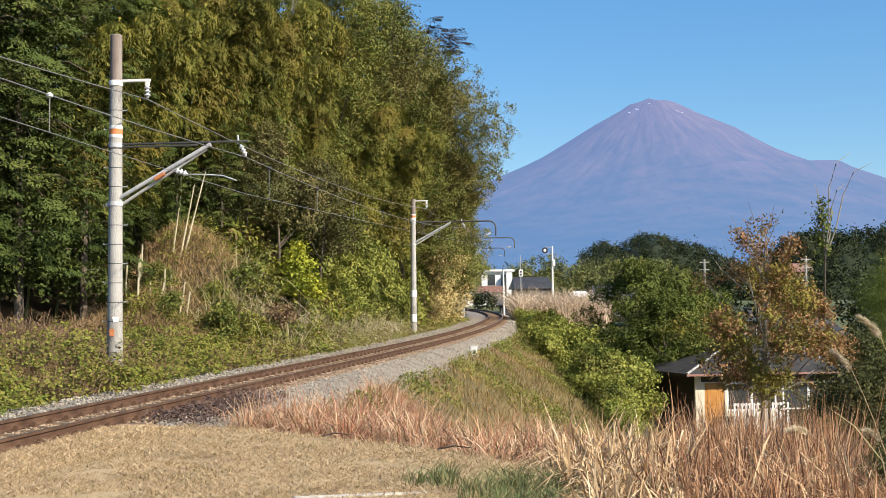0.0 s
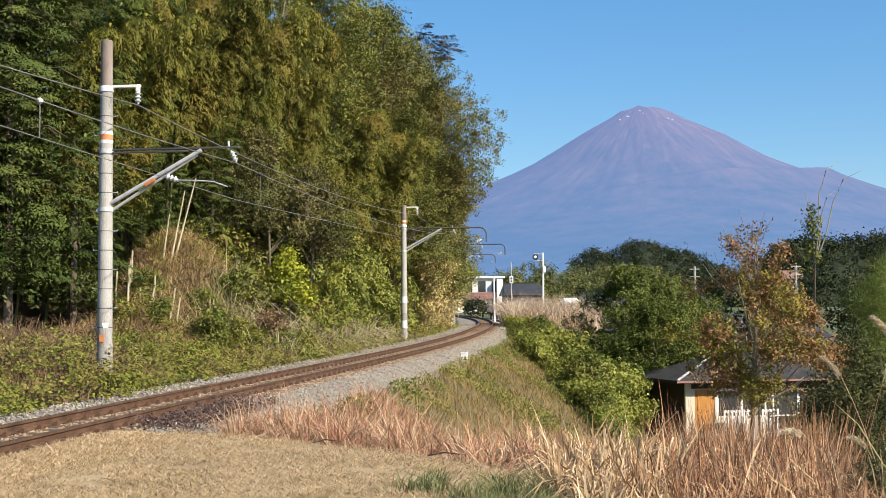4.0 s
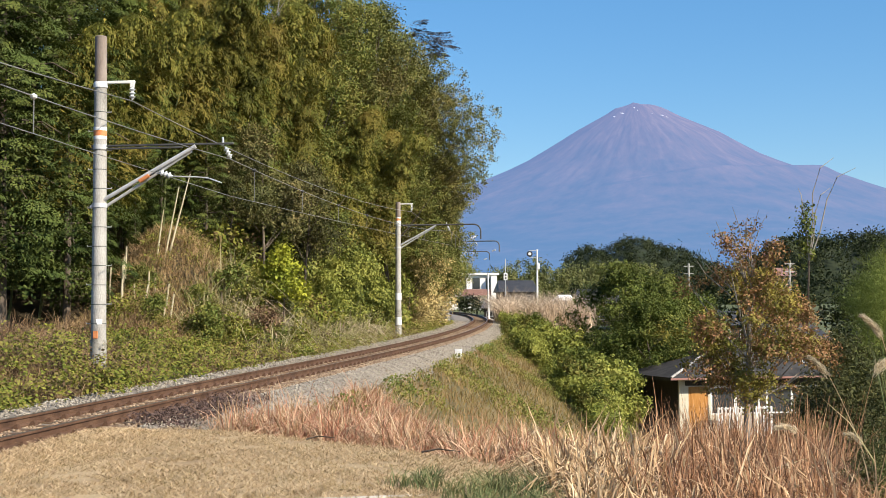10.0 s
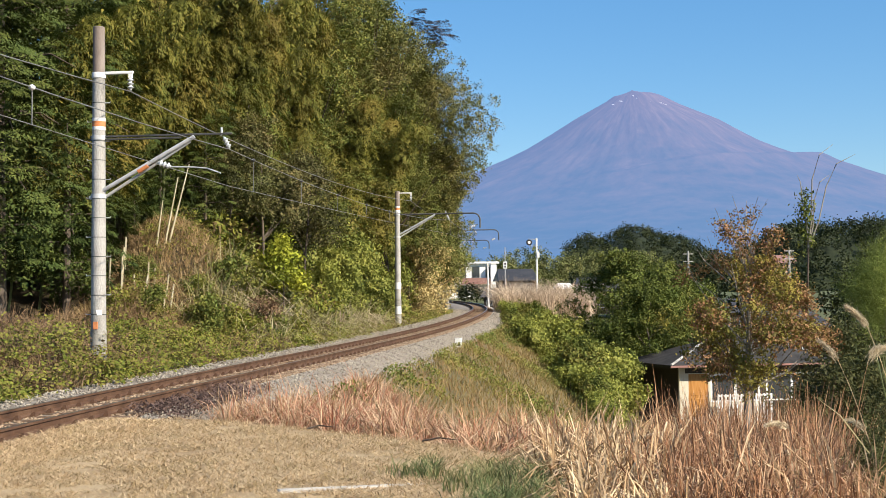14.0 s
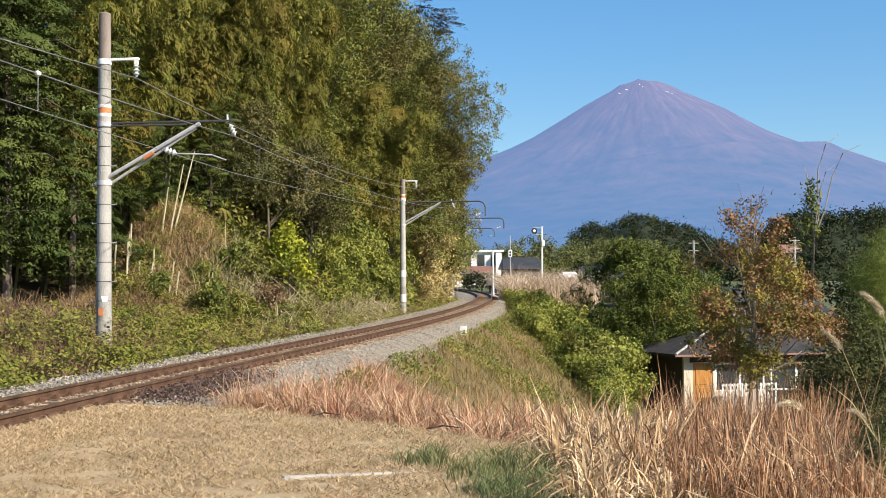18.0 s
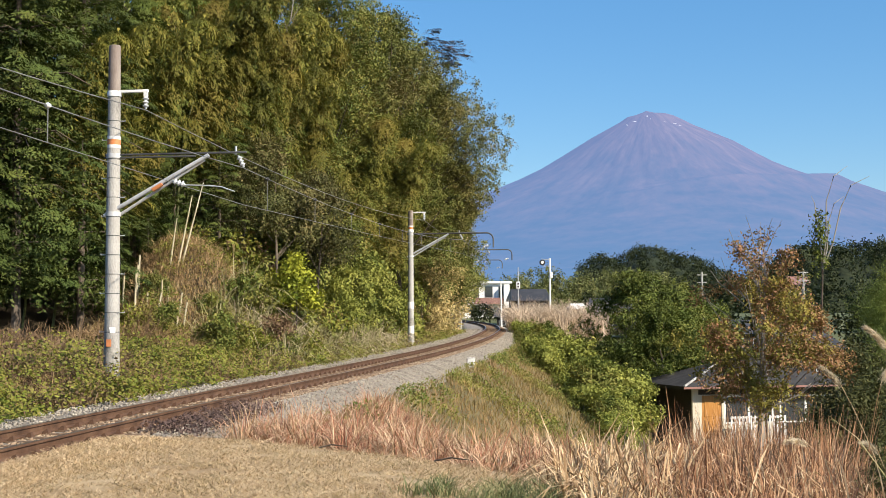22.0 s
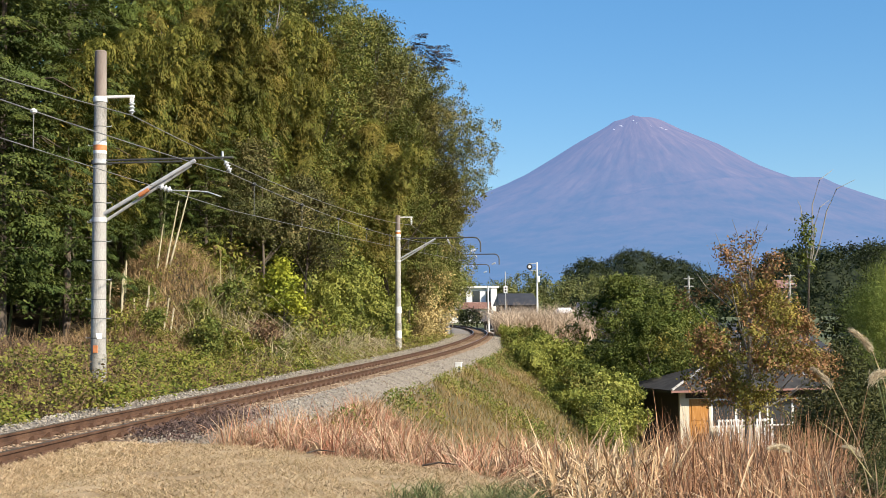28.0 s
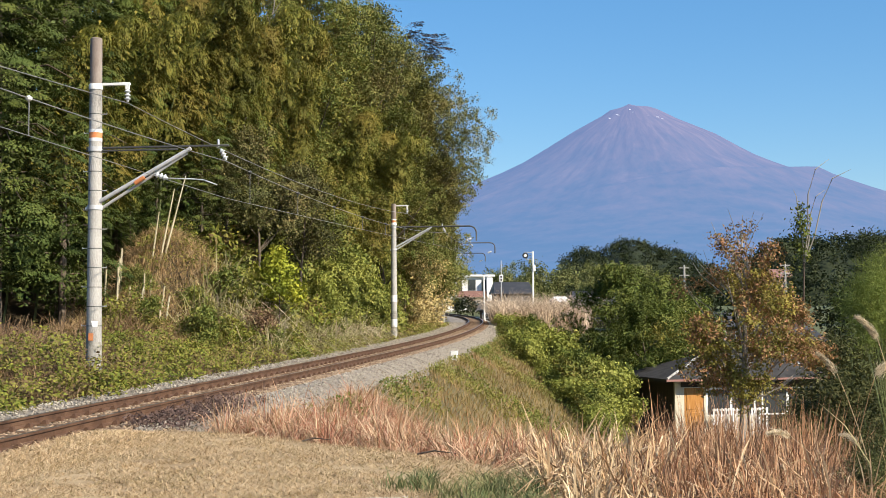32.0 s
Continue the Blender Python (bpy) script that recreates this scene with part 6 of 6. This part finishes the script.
def village():
    b = house("apartment_block", "white two-storey block with flat roof and balconies", 8.4, 232, 7.2, 8, 6.6, 0, M_FACADE, None, 4, 2.0, 2, 3, True)
    part("balcony", Build().box(-3.6, -1.3, 3.0, 3.6, 0.0, 3.15).box(-3.6, -1.3, 3.15, 3.6, -1.2, 4.1), M_ROSEWALL, b, "dull red balcony front")
    part("stair_tower", Build().box(2.5, -1.5, 0, 3.5, -0.004, 6.4), M_FACADE, b, "white stair tower")
    part("low_wing", Build().box(-6.6, -2.0, 0, -3.7, -0.02, 6.0), M_FACADE, b, "white side wing")
    house("house", "house with a wide dark grey tiled roof", 14.0, 205, 5.3, 8, 1.9, 1.9, M_DARKWALL, M_GREYROOF, 3, 3.25, 1, 3)
    house("house", "house with a low dark roof", 9.6, 190, 3.2, 6, 2.0, 1.3, M_DARKWALL, M_GREYROOF, -8, 0.6, 1, 2)
    house("house", "small house with a pale roof", 17.6, 168, 1.3, 4, 3.6, 0.75, M_DARKWALL, M_FACADE, 5, -0.15, 1, 2)
    house("house", "house with a grey tiled roof", 24, 172, 9, 7, 3.0, 1.8, M_DARKWALL, M_GREYROOF, -6, 0.2, 1, 4)
    house("house", "white-walled house with a grey roof", 36, 150, 8, 7, 4.6, 1.6, M_DARKWALL, M_GREYROOF, 8, -4.2, 2, 3)
    house("house", "house with a grey-blue roof", 29.6, 104, 3.6, 6, 2.6, 1.3, M_DARKWALL, M_GREYROOF, 12, -2.9, 1, 3)
    house("house", "house with a reddish gable roof on the rise", 66, 245, 3.6, 5, 6.0, 1.6, M_DARKWALL, M_ROSEWALL, -14, 2.6, 2, 2)
    # floodlight on a pole
    f = thing("lamp_post", "white post carrying a black floodlight on an arm", "lamp post", pose(12.35, 150, 1.2))
    part("post", Build().tube([(0, 0, -1), (0, 0, 7.85)], [0.13, 0.10], 10), M_WHITE, f)
    part("arm", Build().tube([(0, 0, 7.7), (-0.95, -0.1, 7.75)], 0.035, 6), M_STEEL, f)
    part("arm", Build().tube([(0, 0, 6.95), (-0.9, -0.1, 6.95)], 0.035, 6), M_STEEL, f)
    lamp = part("lamp_head", Build().lathe([(0.1, 0), (0.30, 0.12), (0.34, 0.45), (0.30, 0.5)], 14, m=Matrix.Translation((-0.86, 0.1, 7.05)) @ Matrix.Rotation(math.pi / 2 + 0.0, 4, "X") @ Matrix.Translation((0, 0.3, 0))), M_LAMP, f, "black round lamp housing")
    part("lens", Build().lathe([(0.0, 0), (0.17, 0.01), (0.17, 0.03), (0.0, 0.05)], 12, m=Matrix.Translation((-0.86, -0.405, 7.35)) @ Matrix.Rotation(math.pi / 2, 4, "X")), M_WHITE, lamp, "pale lens")
    part("junction_box", Build().box(-0.02, -0.22, 5.6, 0.3, -0.1, 6.3, bev=0.03), M_WHITE, f)
    s = thing("trackside_sign", "white trackside board with two dark marks on a post", "sign", pose(7.6, 130, 0.6))
    part("post", Build().tube([(0, 0.06, -1.5), (0, 0.06, 6.6)], 0.04, 8), M_STEEL, s)
    board = part("board", Build().box(-0.19, -0.03, 4.5, 0.19, 0.03, 5.2, bev=0.02), M_WHITE, s)
    for z in (4.62, 4.9):
        part("dark_mark", Build().box(-0.08, -0.045, z, 0.09, -0.032, z + 0.16), M_LAMP, board)
    w = thing("white_post", "slender white concrete post beside the track", "post", pose(5.5, 120, 1.2))
    part("shaft", Build().tube([(0, 0, -0.8), (-0.08, 0, 4.3)], [0.09, 0.08], 10), M_WHITE, w)
    for k, (x, y, z, h) in enumerate([(31.5, 160, -2, 9.8), (41, 150, -1.5, 9.2), (5.2, 215, 1, 10.5)]):
        u = thing("utility_pole", "grey village utility pole with cross-arms", "utility pole", pose(x, y, z, 0, 0, 10 * k), "utility poles")
        part("shaft", Build().tube([(0, 0, 0), (0, 0, h)], [0.17, 0.12], 8), M_CONCRETE, u)
        for z2 in (h - 0.4, h - 1.3):
            part("cross_arm", Build().box(-0.6, -0.05, z2, 0.6, 0.05, z2 + 0.1), M_CONCRETE, u)


village()


# ---- far woods, hills and the mountain ----
def far_woods(name, label, trees, leaf, seed, per=160, size=0.9):
    """trees: (x, y, base z, height, radius)."""
    r = np.random.default_rng(seed)
    out = []
    for x, y, z, h, R in trees:
        bl = [(x + R * q * math.cos(a), y + R * q * math.sin(a), z + h * f, R * 0.5, R * 0.5, h * 0.22) for q, a, f in zip(r.uniform(0, 0.75, 7), r.uniform(0, 6.28, 7), r.uniform(0.15, 0.86, 7))]
        out.append(cloud(r, bl, per, size, size * 0.55, 0.2, 0.4))
    tagged(new(name, quads(name, np.concatenate(out), leaf)), label, "woods", kind="stuff")


def ridge(name, label, y0, y1, x0, x1, top, leaf_seed, floor):
    """A rounded wooded hill: top(x) is its crest."""
    nx, ny = 70, 16
    X, Y = np.meshgrid(np.linspace(x0, x1, nx), np.linspace(y0, y1, ny))
    f = np.sin(np.pi * (Y - y0) / (y1 - y0))
    Z = floor - 3 + (np.vectorize(top)(X) - floor + 1) * f
    V = np.stack([X, Y, Z - 2.2], -1).reshape(-1, 3)
    i = (np.arange(ny - 1)[:, None] * nx + np.arange(nx - 1)[None]).reshape(-1)
    b = Build().add(V, np.stack([i, i + 1, i + 1 + nx, i + nx], 1).tolist())
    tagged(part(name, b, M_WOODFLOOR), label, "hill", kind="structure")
    r = np.random.default_rng(leaf_seed)
    t = []
    for k in range(760):
        x, v = r.uniform(x0, x1), r.uniform(0.05, 0.62)
        z = floor - 3 + (top(x) - floor + 1) * math.sin(math.pi * v)
        h = r.uniform(3.0, 4.4)
        t.append((x, y0 + (y1 - y0) * v, z - 2.5, h, h * 0.45))
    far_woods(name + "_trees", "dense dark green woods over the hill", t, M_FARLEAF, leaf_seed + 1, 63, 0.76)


# near-black hill floor, the shade under its trees put into the colour
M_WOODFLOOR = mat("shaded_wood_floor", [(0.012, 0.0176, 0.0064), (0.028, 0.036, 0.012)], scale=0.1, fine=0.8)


def crest(*pts):
    xs, zs = [p[0] for p in pts], [p[1] for p in pts]
    return lambda x: float(np.interp(x, xs, zs)) + 0.6 * math.sin(x * 0.35) + 0.5 * math.sin(x * 0.83 + 1)


ridge("hill_mid", "low wooded hill across the valley", 430, 560, 40, 125, crest((44, 5), (52, 23), (58, 28), (64, 26), (74, 31), (86, 29.5), (98, 25), (108, 20), (125, 12)), 91, 6)
ridge("hill_near", "wooded hill with dark evergreens", 300, 400, 64, 135, crest((64, 6), (78, 12), (86, 18), (94, 22.5), (102, 24), (110, 22.5), (118, 24.5), (135, 24)), 95, 3)
r_ = np.random.default_rng(4)
far_woods("bamboo_belt", "yellow-green belt of bamboo and trees behind the village",
          [(x, r_.uniform(250, 285), 2.0, r_.uniform(7.6, 11.2), r_.uniform(2.2, 3.4)) for x in np.arange(2, 44, 1.0)], M_FARYELLOW, 7, 1400, 0.5)
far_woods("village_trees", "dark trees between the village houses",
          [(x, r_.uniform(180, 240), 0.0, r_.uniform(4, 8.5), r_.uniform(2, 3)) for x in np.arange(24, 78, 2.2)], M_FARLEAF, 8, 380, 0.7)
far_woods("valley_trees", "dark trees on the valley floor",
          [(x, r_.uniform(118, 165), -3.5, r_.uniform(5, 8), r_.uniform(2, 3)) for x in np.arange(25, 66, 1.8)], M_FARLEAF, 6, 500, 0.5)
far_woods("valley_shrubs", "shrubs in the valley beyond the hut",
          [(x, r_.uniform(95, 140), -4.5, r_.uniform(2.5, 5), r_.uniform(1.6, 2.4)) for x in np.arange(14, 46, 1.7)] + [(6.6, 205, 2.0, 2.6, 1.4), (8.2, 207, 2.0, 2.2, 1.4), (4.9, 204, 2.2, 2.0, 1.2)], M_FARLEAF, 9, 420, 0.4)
tagged(bpy.data.objects["valley_shrubs"], "green shrubs in the valley beyond the hut")
r = np.random.default_rng(12)
P = np.stack([r.uniform(5.6, 12.5, 5600), r.uniform(99, 112, 5600), np.zeros(5600)], 1)
P[:, 2] = land(P[:, 0], P[:, 1])
P[:, 2] = np.maximum(P[:, 2], 0.4)
tagged(new("plumed_grass", blade_mesh("plumed_grass", blades(P, 2.75, 0.045, r, 0.3, 1.2), M_PLUMEFAR)), "stand of pale plumed grass beside the track", "grass", kind="stuff")


def mountain():
    """A volcano: one profile to each side of its axis, blended round it, with gullies."""
    cx, cy, k = 562.5, 3600.0, 3600 / 2350
    left = [(0, 379), (8, 375), (20, 371), (33, 368), (48, 357.5), (98, 330), (148, 299), (188, 275), (228, 256), (275, 237), (330, 216), (420, 186), (560, 146), (800, 92), (1100, 40), (1400, -5)]
    right = [(0, 379), (14, 376), (34, 375), (50, 370.5), (64, 364), (84, 354), (154, 326), (194, 304), (224, 288.5), (254, 276.5), (284, 266), (298, 263.5), (318, 264.5), (337, 266), (350, 260), (364, 253), (422, 233), (560, 190), (800, 120), (1100, 50), (1400, -5)]
    rr = np.concatenate([np.linspace(0, 60, 14), np.linspace(66, 430, 80), np.linspace(440, 1400, 40)])
    na = 260
    A = np.linspace(0, 2 * np.pi, na, endpoint=False)
    R_, AA = np.meshgrid(rr, A)
    L_ = np.interp(R_, [p[0] for p in left], [p[1] for p in left])
    Rt = np.interp(R_, [p[0] for p in right], [p[1] for p in right])
    w = step(-0.55, 0.55, np.cos(AA))
    H = L_ * (1 - w) + Rt * w
    r = np.random.default_rng(2)
    g = np.zeros_like(H)
    for f, a in ((9, 0.7), (23, 0.6), (41, 0.7), (67, 0.6), (97, 0.5)):
        ph = r.uniform(0, 6.28)
        g += a * np.sin(f * AA + ph + 1.1 * np.sin(R_ / 38.0 + 2 * ph) + 0.6 * np.sin(R_ / 13.0 + f))
    H = H - 0.7 * g * step(45, 170, R_) * (1 - 0.5 * step(300, 600, R_)) * np.clip(-np.sin(AA) + 0.15, 0.0, 1)
    # the real mountain is so far off that its near and far sides look equally large
    Yw = cy + k * R_ * np.sin(AA) * np.where(np.sin(AA) > 0, 0.5, 1.0)
    V = np.stack([(cx + k * R_ * np.cos(AA)) * Yw / cy, Yw, 1.8 + k * (H - 3) * Yw / cy], -1).reshape(-1, 3)
    n = len(rr)
    fs = []
    for i in range(na):
        j = (i + 1) % na
        fs += [(i * n + q, i * n + q + 1, j * n + q + 1, j * n + q) for q in range(n - 1)]
    b = Build().add(V, fs)
    tagged(part("mountain", b.mesh("mountain", M_PEAK), None), "great bare volcano, haze put in as a blue-violet glow", "mountain", kind="structure")
    # snow streaks below the rim
    mid = 0.5 * (np.interp(rr, [p[0] for p in left], [p[1] for p in left]) + np.interp(rr, [p[0] for p in right], [p[1] for p in right]))
    s = Build()
    for px, up, w_, h_ in ((24, 362, 5, 2.5), (33, 360, 5, 2.5), (52, 357, 5, 1.2), (60, 354, 3, 1.1), (-34, 355, 3, 2), (8, 366, 1.6, 5), (2, 371, 2, 2.5), (-20, 361, 5, 1.5)):
        y = cy - k * float(np.interp(-(up - 3), -mid, rr)) - 4
        g = y / cy
        w_, h_ = 0.85 * w_, 0.8 * h_
        s.add([((cx + k * a) * g, y, 1.8 + k * c * g) for a, c in ((px - w_, up - 4), (px, up - 4 - h_), (px + w_, up - 5), (px, up - 3.4))], [(0, 1, 2, 3)])
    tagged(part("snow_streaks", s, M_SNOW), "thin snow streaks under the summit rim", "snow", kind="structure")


mountain()


# ---- what moves ----
def motions():
    """The pampas stalks nod in the wind."""
    for k, t in enumerate(PAMPAS):
        m0 = t.matrix_basis.copy()
        rows = []
        for i in range(33):
            a = 2.0 * math.sin(i * 0.9 + k) + 1.2 * math.sin(i * 2.1 + 2 * k)
            rows.append((float(i), m0 @ pose(0, 0, 0, 0.6 * math.sin(i * 1.3 + k), a, 0)))
        walk(t, rows)


motions()
